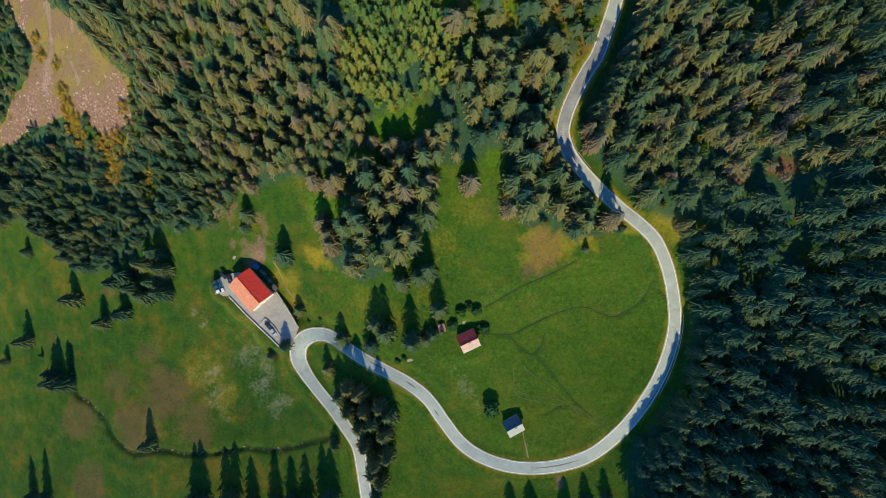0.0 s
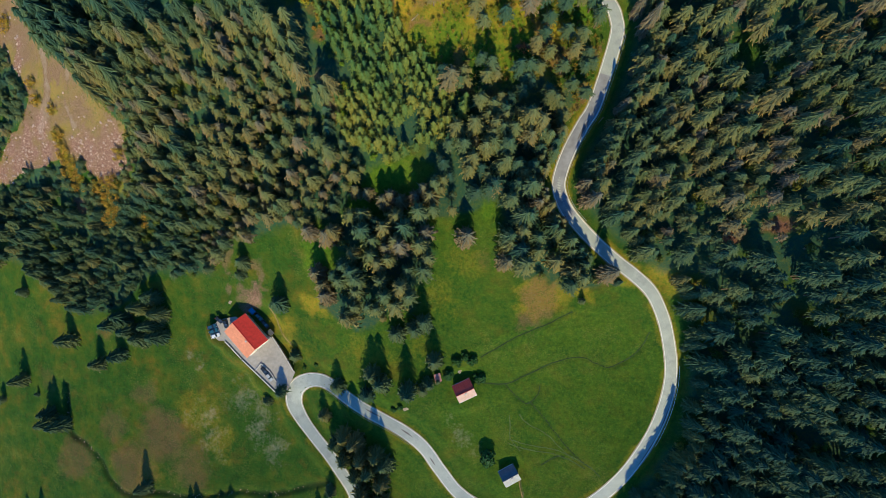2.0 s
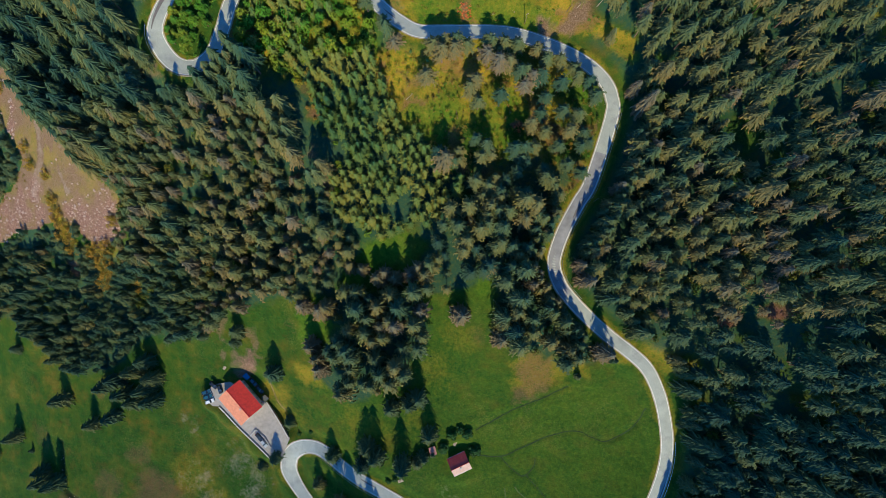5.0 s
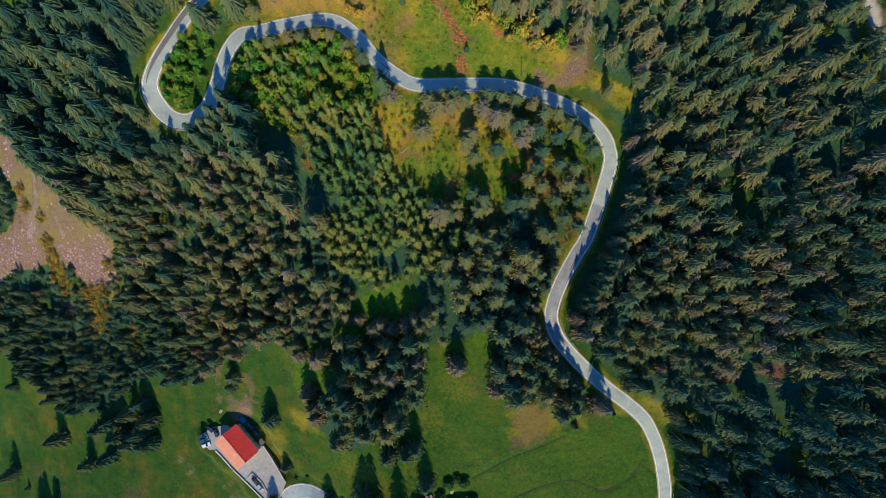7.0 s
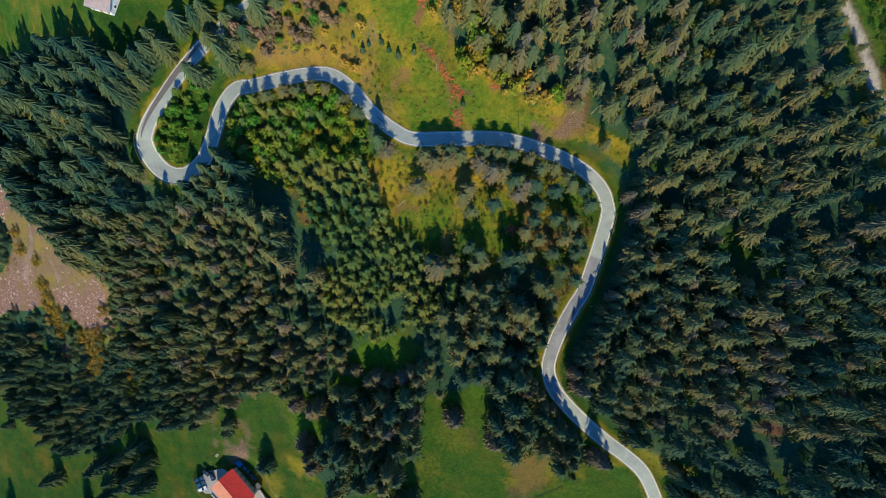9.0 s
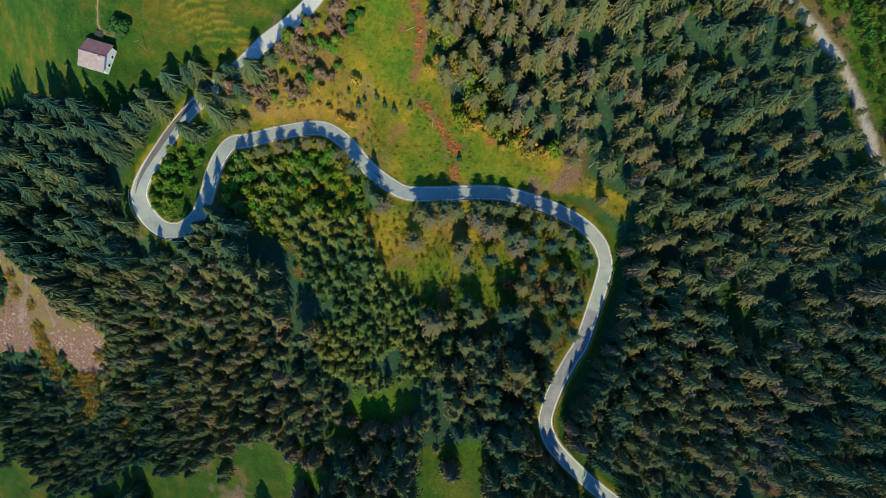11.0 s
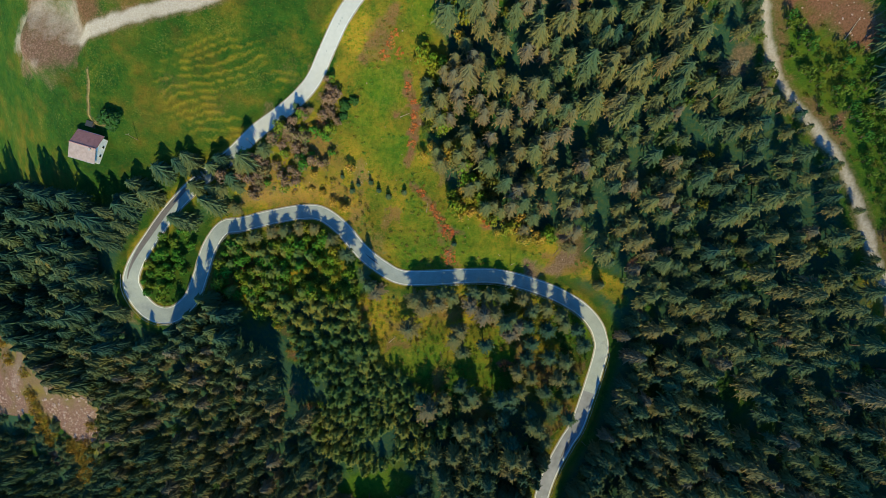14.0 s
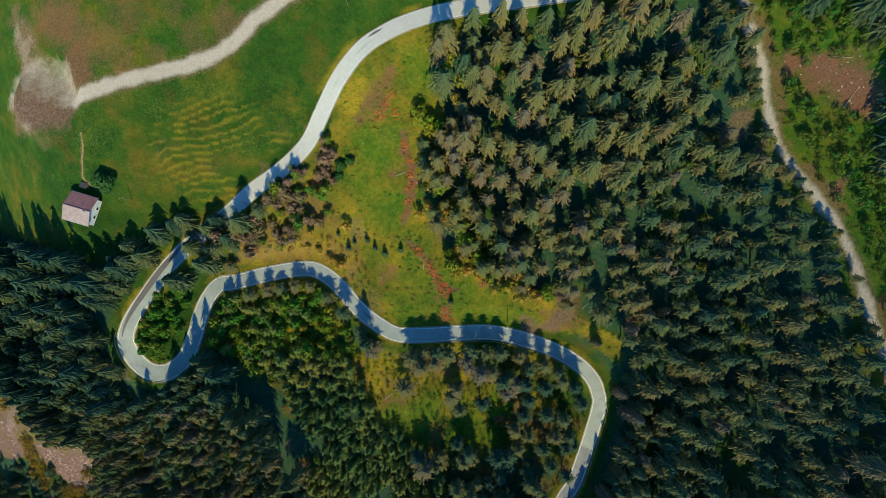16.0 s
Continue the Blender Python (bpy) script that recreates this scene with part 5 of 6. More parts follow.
for k, (x, y, h, w, tone, label) in enumerate(rows):
    m = pose(float(x), float(y), float(ground(x, y)) - 0.1, rng.uniform(-1.5, 1.5), rng.uniform(-1.5, 1.5), rng.uniform(0, 360)) @ Matrix.Diagonal((w, w, h, 1))
    high = k < len(TREES_SHADING + TREES_GLADE)
    key = (k % 3, high, tone) if high else (k % 5, high, tone)
    if key not in prototypes:
        v, f, c, t = TALL[k % 3] if high else BROAD[k % 5]
        made = new("spruce_tree")
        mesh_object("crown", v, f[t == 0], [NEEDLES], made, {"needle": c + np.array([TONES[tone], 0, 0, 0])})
        bole = np.unique(f[t == 1])
        mesh_object("trunk", v[bole], np.searchsorted(bole, f[t == 1]), [BARK], made)
        tagged(made, "dark green spruce with drooping boughs in the meadow", "spruce", group="single spruces")
        prototypes[key] = made
    else:
        made = copy_thing(prototypes[key], m.copy())
    made.matrix_basis = m
    made["label"] = label or ("small young spruce standing in the grass" if h < 9 else "dark green spruce with drooping boughs in the meadow")

# the young stand and the slim spruces of glade, scrub and clearings
yx, yy, rng = grown(3.5, 23, lambda x, y: inside(YOUNG_STAND, x + 4 * (rough(x, y, 8, 2, 33) - 0.5), y) & ~within(HOLLOW, x, y) & (rough(x, y, 10, 3, 109) > 0.30))
yh = rng.uniform(7, 12, len(yx))
gx_, gy_, rng2 = grown(6.3, 24, lambda x, y: inside(GLADE, x, y) & ~inside(GLADE_HEART, x, y) & (rough(x, y, 12, 3, 111) > np.where(y < 114, 0.25, 0.42)), 3.0)
gh = rng2.uniform(10, 17, len(gx_))
sx, sy, rng3 = grown(3.9, 25, lambda x, y: inside(SCRUB, x, y) & (rough(x, y, 9, 3, 112) > 0.55), 2.6)
sh = rng3.uniform(6, 11, len(sx))
px_, py_, rng4 = grown(5.5, 26, lambda x, y: (inside(PASTURE, x, y) | inside(GLADE, x, y)) & (rough(x, y, 12, 3, 113) > 0.72) & (inside(GLADE, x, y) | (y < 168)), 1.5)
ph = rng4.uniform(1.2, 3.0, len(px_))
stand_tone = rough(yx, yy, 16, 3, 115)
young = [np.column_stack([x, y, h, h * q + a, s]) for x, y, h, q, a, s in (
    (yx, yy, yh, 0.80, 5.0, np.clip(0.38 + 1.6 * (stand_tone - 0.35) + rng.normal(0, 0.15, len(yx)), 0, 0.9)), (sx, sy, sh, 0.9, 5.0, rng3.uniform(0.45, 1.0, len(sx))), (px_, py_, ph, 1.4, 1.5, rng4.uniform(0, 0.5, len(px_))))]
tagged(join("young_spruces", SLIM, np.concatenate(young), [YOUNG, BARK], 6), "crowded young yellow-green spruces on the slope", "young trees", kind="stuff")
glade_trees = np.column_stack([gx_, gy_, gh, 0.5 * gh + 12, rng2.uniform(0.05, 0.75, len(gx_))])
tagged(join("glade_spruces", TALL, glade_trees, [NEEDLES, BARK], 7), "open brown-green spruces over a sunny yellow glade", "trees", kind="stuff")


def leafy(name, label, spacing, seed, keep, low, high, materials, gap=2.5, leaves=150):
    """Broad-leaved trees with round, ragged crowns."""
    x, y, r = grown(spacing, seed, keep, gap)
    s = r.uniform(low, high, len(x))
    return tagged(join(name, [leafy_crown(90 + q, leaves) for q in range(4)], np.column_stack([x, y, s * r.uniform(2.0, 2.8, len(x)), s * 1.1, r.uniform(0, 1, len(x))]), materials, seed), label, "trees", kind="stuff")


leafy("leafy_trees", "bright yellow-green broad-leaved trees below the road", 4.4, 51, lambda x, y: inside(SCRUB, x, y) & (rough(x, y, 9, 3, 112) < 0.48), 1.5, 2.6, [SUNNY_LEAVES, BARK], 2.5, 260)
leafy("green_leafy_trees", "green broad-leaved trees below the road", 4.2, 58, lambda x, y: inside(SCRUB, x, y) & (rough(x, y, 9, 3, 112) > 0.42), 1.6, 2.8, [LEAVES, BARK], 2.5, 260)
leafy("mixed_leafy_trees", "scattered yellow-green broad-leaved trees among the spruces", 9.5, 52, lambda x, y: mature(x, y) & (x > -150) & (rough(x, y, 20, 3, 117) > 0.52) & ((x > 0) | (y < 130)), 1.6, 2.6, [GOLDEN, BARK], 5.0)
leafy("pasture_edge_trees", "golden-green leafy trees along the edge of the pasture", 4.0, 53, lambda x, y: within([(10, 206, 4), (8, 214, 4), (12, 198, 4), (14, 190, 4), (20, 182, 4), (27, 176, 4), (36, 172, 4), (9, 222, 4), (14, 232, 4), (12, 240, 4), (46, 168, 4), (3, 226, 3), (17, 184, 4), (14, 180, 3), (21, 180, 4), (25, 177, 3)], x, y) & (rough(x, y, 6, 2, 141) > 0.42), 2.0, 3.3, [SUNNY_LEAVES, BARK], 2.5, 240)
leafy("golden_edge_trees", "golden-orange leafy trees along the edge of the pasture", 4.0, 61, lambda x, y: within([(10, 206, 4), (8, 214, 4), (12, 198, 4), (14, 190, 4), (20, 182, 4), (27, 176, 4), (36, 172, 4), (9, 222, 4), (14, 232, 4), (17, 184, 4), (21, 180, 4), (30, 172, 4), (42, 168, 4)], x, y) & (rough(x, y, 6, 2, 141) < 0.52), 1.8, 3.0, [GOLD_SCRUB, BARK], 2.5, 240)
leafy("glade_scrub", "yellow and orange scrub in the sunny glade", 2.7, 56, lambda x, y: inside(GLADE, x, y) & (rough(x, y, 7, 3, 137) > 0.34) | within([(-38, 186, 7), (-28, 182, 7), (-18, 176, 6), (-32, 196, 6)], x, y) & (rough(x, y, 6, 3, 139) > 0.5), 0.4, 1.1, [ORANGE_LEAVES, BARK], 2.0, 64)
leafy("stand_edge_trees", "yellow-green leafy trees at the edge of the young stand", 4.2, 54, lambda x, y: within([(-50, 145, 4), (-50, 139, 4), (-47, 133, 4), (-43, 126, 3.5), (-38, 117, 3), (-38, 107, 3), (-37, 97, 3), (-30, 88, 4), (-22, 82, 5)], x, y), 0.9, 1.9, [SUNNY_LEAVES, BARK], 2.5, 200)

leafy("stand_edge_scrub", "orange-brown scrub at the edge of the young stand", 3.2, 59, lambda x, y: within([(-50, 142, 4), (-48, 135, 4), (-44, 127, 4), (-40, 119, 3), (-40, 107, 3), (-39.5, 97, 3.5), (-19, 143, 3), (-16, 136, 2.5)], x, y), 0.6, 1.3, [ORANGE_LEAVES, BARK], 2.0, 120)
leafy("golden_scrub", "golden-orange leafy scrub along the pasture", 4.6, 57, lambda x, y: within([(17, 183, 5), (15, 178, 4), (22, 178, 5), (30, 173, 4), (20, 187, 5), (15, 190, 4), (24, 182, 4), (12, 191, 4), (-34, 186, 5), (-40, 180, 4), (-26, 181, 4), (-31, 176, 3), (-14, 181, 3), (-9, 178, 2.5), (8, 204, 3), (7, 212, 3), (5, 196, 3), (-23, 183, 3), (-18, 186, 2.5), (-24, 192, 3)], x, y), 0.9, 2.3, [GOLD_SCRUB, BARK], 1.8, 200)

# shrubs
def scree_rim(x, y):
    """The overgrown rim of the scree."""
    inner = [(-166 + (px + 166) * 0.86, 100 + (py - 100) * 0.90) for px, py in SCREE]
    outer = [(-166 + (px + 166) * 1.06, 100 + (py - 100) * 1.03) for px, py in SCREE]
    return inside(outer, x, y) & ~inside(inner, x, y) & (y < 128)


def shrubs(name, label, spacing, seed, keep, lo, hi, materials, gap=1.4):
    x, y, r = grown(spacing, seed, keep, gap)
    s = r.uniform(lo, hi, len(x))
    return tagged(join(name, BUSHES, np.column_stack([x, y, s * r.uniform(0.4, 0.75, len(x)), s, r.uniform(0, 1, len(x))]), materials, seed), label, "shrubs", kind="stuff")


leafy("hairpin_trees", "lush bright green leafy trees inside the hairpin bend", 3.3, 21, lambda x, y: inside(HAIRPIN_ISLAND, x, y) & (rough(x, y, 7, 2, 119) > 0.30), 1.2, 2.1, [LEAVES, BARK], 1.6, 320)
shrubs("hairpin_shrubs", "low green shrubs inside the hairpin bend", 2.6, 20, lambda x, y: inside(HAIRPIN_ISLAND, x, y), 0.6, 1.5, [LEAVES, BARK], 0.9)
shrubs("slope_shrubs", "green leafy shrubs between young spruces", 3.0, 22, lambda x, y: inside(SCRUB, x, y), 1.2, 2.6, [LEAVES, BARK])
STRIPPED = [(114, 234, 3.5), (122, 231, 5.5), (131, 228, 8), (138, 223, 7), (130, 200, 3)]
leafy("clearing_shrubs", "dense low green regrowth on the cleared slope", 3.4, 23, lambda x, y: inside(CLEARCUT, x, y) & ~within(STRIPPED, x, y), 1.0, 2.0, [REGROWTH, BARK], 1.4, 105)
shrubs("clearing_bushes", "low yellow-green bushes on the cleared slope", 3.0, 33, lambda x, y: inside(CLEARCUT, x, y) & ~within(STRIPPED, x, y, -1) & (rough(x, y, 9, 3, 121) > 0.45), 0.7, 1.6, [GOLDEN, BARK])
shrubs("pasture_shrubs", "scattered low green shrubs on rough pasture", 2.6, 24, lambda x, y: (inside(PASTURE, x, y) | inside(GLADE, x, y)) & (rough(x, y, 9, 3, 123) > 0.58), 0.35, 1.1, [LEAVES, BARK])
shrubs("dry_shrubs", "dry yellow and olive shrubs on rough pasture", 2.6, 25, lambda x, y: (inside(PASTURE, x, y) | inside(GLADE, x, y)) & (rough(x, y, 11, 3, 127) > np.where(inside(GLADE, x, y), 0.52, 0.62))
       | within([(-10, 231, 5), (-14, 226, 4), (-8, 237, 3), (-1, 207, 2), (-1, 214, 2), (-2, 200, 2)], x, y) | within(WEEDS, x, y, 1) & (rough(x, y, 5, 3, 128) > 0.25) | scree_rim(x, y) & (rough(x, y, 8, 3, 129) > 0.40), 0.3, 1.1, [RUSTY, BARK])


def bank(x, y):
    """The overgrown bank between the two legs of the upper road."""
    return (np.hypot((x + 55) / 15, (y - 188) / 6) < 1) | (np.hypot((x + 37) / 10, (y - 200) / 9) < 1) | (np.hypot((x + 29) / 4, (y - 211) / 8) < 1)


shrubs("dry_bracken", "rust-red dry bracken and brushwood on the pasture", 0.95, 31, lambda x, y: within([(6, 178.2, 1.2), (7.5, 176, 1.4), (9, 173.5, 1.6), (10.3, 171.2, 1.9), (11.5, 169, 2.2), (12.4, 167.5, 1.6), (11.8, 160.8, 2.6), (2, 183, 1.4), (25.6, 173, 2.0), (33, 121, 1.8), (-0.4, 213, 1.3), (-0.2, 209, 1.4), (-0.4, 205, 1.5), (-1.2, 200, 1.4), (-2, 217.5, 1.2), (-7.5, 229.5, 1.8), (-5, 227, 1.6), (-10, 226.5, 1.6), (-6, 232.5, 1.3)], x, y), 0.45, 0.95, [BRACKEN, BARK], 1.0)
leafy("bank_trees", "bare mauve-brown shrubby trees on the bank below the road", 3.1, 26, lambda x, y: bank(x, y) & (rough(x, y, 8, 3, 131) > 0.44), 1.3, 2.6, [TWIGS, BARK], 1.8, 260)
leafy("bank_bushes", "green leafy bushes on the bank below the road", 4.6, 27, lambda x, y: bank(x, y) & (rough(x, y, 8, 3, 131) < 0.56), 1.4, 2.7, [LEAVES, BARK], 1.8, 220)
shrubs("bank_shrubs", "low mauve-brown scrub on the bank below the road", 2.4, 28, lambda x, y: bank(x, y), 0.5, 1.2, [TWIGS, BARK], 1.4)
leafy("scree_scrub", "golden-orange scrub below the scree", 1.9, 29, lambda x, y: within(WEEDS, x, y, 1.0), 0.7, 1.5, [GOLD_SCRUB, BARK], 1.8, 80)
x, y, r = grown(5.5, 30, lambda x, y: inside(MEADOW_LOWER, x, y) & (x < -70) & (rough(x, y, 20, 4, 133) > 0.52), 2.5)
s = r.uniform(0.3, 0.8, len(x))
tagged(join("meadow_tufts", [shrub(q, 26) for q in range(140, 146)], np.column_stack([x, y, 0.6 * s, s, r.uniform(0, 1, len(x))]), [REGROWTH, BARK], 30), "dark green grass tufts scattered over the meadow", "tufts", kind="stuff")
# broad-leaved trees by the houses
GARDEN = "dark leafy garden tree beside the maroon cabin"
for k, (x, y, s, label) in enumerate([(20.8, -43.0, 3.4, "round dark-leaved tree beside the grey cabin"), (-97.6, 203.6, 3.2, "round dark-leaved tree behind the farm house"), (17.2, -9.0, 2.4, GARDEN), (4.0, -7.6, 2.2, GARDEN), (-4.5, -10.5, 2.2, GARDEN),
                                      (7.6, -1.6, 2.0, GARDEN), (14.1, -1.2, 2.1, GARDEN), (11.0, 0.2, 1.7, GARDEN), (-20.0, -23.0, 1.3, "low bush beside the road"),
                                      (-17.0, -22.0, 1.1, "low bush beside the road"), (101.0, 2.0, 1.4, "low bush on the grass verge"), (-23.5, 211.0, 1.9, "spreading dark green bush on the pasture"), (-20.5, 212.5, 1.6, "spreading dark green bush on the pasture"), (-24.5, 207.8, 1.5, "spreading dark green bush on the pasture"), (-63.0, -6.5, 0.9, "low bush above the hairpin"), (-57.0, -5.0, 0.9, "low bush above the hairpin")]):
    v, f, c, t = ROUND_CROWNS[k % 3]
    tree = tagged(new("broadleaf_tree" if s > 1.5 else "bush"), label, "tree" if s > 1.5 else "bush")
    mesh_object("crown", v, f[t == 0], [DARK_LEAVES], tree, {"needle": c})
    w = np.unique(f[t == 1])
    mesh_object("trunk", v[w], np.searchsorted(w, f[t == 1]), [BARK], tree)
    tree.matrix_basis = pose(x, y, float(ground(x, y)), 0, 0, 50 * k) @ Matrix.Diagonal((1.35 * s, 1.35 * s, s * 1.35, 1))

# the coarser woods beyond
x, y, rng = sown(8.5, 31, -420, -300, 330, 440)
ok = ~inside(SEEN, x, y) & ~inside(MEADOW_LOWER, x, y) & ~inside(MEADOW_UPPER, x, y) & (near(road, x, y, 8)[0] > 7)
x, y = x[ok], y[ok]
ok = (x > -243) & (x < 193) & (y > -123) & (y < 298)
x, y = x[ok], y[ok]
COARSE = [spruce(60 + s, layers=4, per=7, radius=0.2, base=0.08, jag=3.2, twigs=0) for s in range(3)]
tagged(join("far_woods", COARSE, np.column_stack([x, y, rng.uniform(15, 23, len(x)), rng.uniform(19, 25, len(x)), rng.uniform(0, 0.7, len(x))]), [NEEDLES, BARK], 8),
       "dark spruce woods further along the mountainside", "forest", kind="stuff")


# stones
def rock(seed):
    rng = np.random.default_rng(seed)
    bm = bmesh.new()
    bmesh.ops.create_icosphere(bm, subdivisions=1, radius=1.0)
    v = np.array([p.co[:] for p in bm.verts]) * rng.uniform(0.65, 1.15, (len(bm.verts), 1)) * np.array([1, 0.8, 0.6])
    f = np.array([[p.index for p in face.verts] for face in bm.faces])
    bm.free()
    return v, f, np.zeros((len(v), 4)), np.zeros(len(f), int)


ROCKS = [rock(s) for s in range(5)]
x, y, rng = sown(1.5, 41, -250, 50, -130, 180, 0.45)
ok = inside(SCREE, x, y) & (rng.uniform(0, 1, len(x)) < 0.03 + 0.9 * spots(RUBBLE, x, y, 0.6))
size = 0.20 + 0.80 * rng.uniform(0, 1, len(x)) ** 3
tagged(join("scree_stones", ROCKS, np.column_stack([x, y, size, size, x * 0])[ok], [STONE], 9), "loose grey-pink stones on the scree", "stones", kind="stuff")
k = np.arange(4, len(stream_line) - 12)[::1]
rng = np.random.default_rng(5)
sel = rng.uniform(0, 1, len(k)) < 0.55
sxy = stream_line[k[sel]] + rng.normal(0, 0.8, (sel.sum(), 2))
ss = rng.uniform(0.15, 0.45, len(sxy))
tagged(join("stream_stones", ROCKS, np.column_stack([sxy, ss, ss, ss * 0]), [STONE], 10), "pale stones along the narrow stream gully", "stones", kind="stuff")
x, y, rng = sown(2.2, 43, 98, 190, 145, 245, 0.45)
ok = (spots([(115, 236, 5), (122, 232, 7), (131, 228, 8), (136, 223, 7), (130, 200, 4)], x, y, 0.5) > 0.4) & (rng.uniform(0, 1, len(x)) < 0.5)
size = rng.uniform(0.15, 0.45, len(x))
tagged(join("clearing_stones", ROCKS, np.column_stack([x, y, size, size, x * 0])[ok], [STONE], 11), "pale stones and stumps on red-brown soil", "stones", kind="stuff")
x, y, rng = sown(3.0, 44, -60, 158, 60, 250, 0.48)
ok = inside(PASTURE, x, y) & (near(road, x, y, 8)[0] > 4.5) & (rng.uniform(0, 1, len(x)) < 0.12)
size = rng.uniform(0.12, 0.32, len(x))
tagged(join("pasture_stones", ROCKS, np.column_stack([x, y, size, size, x * 0])[ok], [STONE], 12), "small pale stones scattered over the pasture", "stones", kind="stuff")

# ---- houses ----
def prism(bm, outline, y0, y1):
    """An outline in x and z, drawn out along y."""
    a = [bm.verts.new((x, y0, z)) for x, z in outline]
    b = [bm.verts.new((x, y1, z)) for x, z in outline]
    bm.faces.new(a)
    bm.faces.new(b[::-1])
    for k in range(len(a)):
        n = (k + 1) % len(a)
        bm.faces.new((a[n], a[k], b[k], b[n]))
    bmesh.ops.recalc_face_normals(bm, faces=bm.faces)
    return bm


def house(name, place, angle, length, north, south, eave, rise, roof, sunlit, wall, label, windows=3, floors=1, chimney_at=0.1, overhang=0.6, eave_south=None):
    """A gabled house. Its ridge runs along its own y axis; north and south are the widths of the two slopes, the south
    one in a roof colour painted as sunlit.
    """
    h = tagged(new(name), label, "house")
    h.matrix_basis = pose(*place, 0, 0, angle)
    es = eave if eave_south is None else eave_south
    top = eave + rise
    L = length / 2 - overhang
    nn, s = north - overhang, south - overhang
    zn, zs = top - rise * nn / north, top - (top - es) * s / south
    part("wall", prism(bmesh.new(), [(-nn, -1.2), (s, -1.2), (s, zs - 0.1), (0, top - 0.1), (-nn, zn - 0.1)], -L, L), wall, h)
    # the south slope takes the copy with the sun's brightness in its colour
    for nm, x, z, sheet in (("roof_slope", -north, eave, roof), ("roof_slope", south, es, sunlit)):
        bm = bmesh.new()
        slope, top_at, steps, rows_of = Vector((x, 0, z - top)), Vector((0, 0, top)), 12, []
        for k in range(steps):
            rows_of += [top_at + slope * (k / steps) + Vector((0, 0, 0.22)), top_at + slope * ((k + 1) / steps) + Vector((0, 0, 0.26))]
        rows_of += [top_at + slope, top_at]
        loops = [[bm.verts.new(p + Vector((0, y, 0))) for p in rows_of] for y in (-length / 2, length / 2)]
        for k in range(len(rows_of)):
            n = (k + 1) % len(rows_of)
            bm.faces.new((loops[0][k], loops[0][n], loops[1][n], loops[1][k]))
        bm.faces.new(loops[0])
        bm.faces.new(loops[1][::-1])
        bmesh.ops.recalc_face_normals(bm, faces=bm.faces)
        part(nm, bm, sheet, h, "" if sheet is roof else "roof slope bleached pale by the sun")
    part("ridge_cap", rod(bmesh.new(), (0, -length / 2 - 0.05, top + 0.2), (0, length / 2 + 0.05, top + 0.2), 0.16), roof, h)
    for x, z in ((-north - 0.05, eave + 0.12), (south + 0.05, es + 0.12)):
        part("gutter", rod(bmesh.new(), (x, -length / 2, z), (x, length / 2, z), 0.09, sides=6), STEEL, h, "grey metal gutter")
    c = part("chimney", box(bmesh.new(), 0.5, chimney_at * length - 0.28, top - 1.2, 1.05, chimney_at * length + 0.28, top + 0.45, 0.03), PLASTER, h, "plastered chimney")
    part("chimney_cap", box(bmesh.new(), 0.42, chimney_at * length - 0.36, top + 0.45, 1.13, chimney_at * length + 0.36, top + 0.54), CONCRETE, c, "flat concrete chimney cap")
    for fl in range(floors):
        z = 0.9 + 2.7 * fl
        for k in range(windows):
            y = -L + (k + 0.5) * 2 * L / windows
            for x, sgn, limit in ((s, 1, zs), (-nn, -1, zn)):
                if z + 1.3 > limit - 0.2:
                    continue
                if fl == 0 and k == windows // 2 and sgn == 1:
                    d = part("door", box(bmesh.new(), x - 0.04, y - 0.5, 0.0, x + 0.07, y + 0.5, 2.05, 0.02), WOOD, h, "brown wooden door")
                    part("door_handle", rod(bmesh.new(), (x + 0.07, y + 0.38, 1.0), (x + 0.16, y + 0.38, 1.0), 0.025), STEEL, d, "metal handle")
                    continue
                w = part("window", box(bmesh.new(), min(x - 0.05 * sgn, x + 0.05 * sgn), y - 0.55, z, max(x - 0.05 * sgn, x + 0.05 * sgn), y + 0.55, z + 1.25), WHITE, h, "white-framed window")
                part("pane", box(bmesh.new(), min(x, x + 0.07 * sgn), y - 0.45, z + 0.1, max(x, x + 0.07 * sgn), y + 0.45, z + 1.15), GLASS, w, "dark glass pane")
        for y, sgn in ((L, 1), (-L, -1)):
            for xx in ((-nn + s) / 2 - 1.5, (-nn + s) / 2 + 1.5):
                w = part("window", box(bmesh.new(), xx - 0.5, min(y - 0.05 * sgn, y + 0.05 * sgn), z, xx + 0.5, max(y - 0.05 * sgn, y + 0.05 * sgn), z + 1.2), WHITE, h, "white-framed window")
                part("pane", box(bmesh.new(), xx - 0.4, min(y, y + 0.07 * sgn), z + 0.1, xx + 0.4, max(y, y + 0.07 * sgn), z + 1.1), GLASS, w, "dark glass pane")
    return h


# the ridge lies along the house's own y axis, the south slope towards its own +x
house("guest_house", (-89.7, 8.2, 18.9), 41.8 + 180, 16.4, 6.4, 6.4, 5.8, 3.4, RED_ROOF, SUNLIT_ORANGE, PLASTER, "large guest house with a bright red gabled roof beside the hairpin", 5, 2, 0.16)
house("cabin", (10.9, -14.4, 42.1), 24.5 - 90, 8.2, 4.4, 3.4, 3.2, 2.6, MAROON_ROOF, SUNLIT_PINK, PLASTER, "small cabin with a maroon tiled roof in the meadow", 3, 1, 0.0)
house("cabin", (30.2, -50.6, 37.1), 27.6 - 90, 7.4, 3.9, 3.4, 2.9, 2.6, SLATE_ROOF, SUNLIT_GREY, WHITE, "small cabin with a blue-grey sheet roof above the road", 3, 1, 0.05)
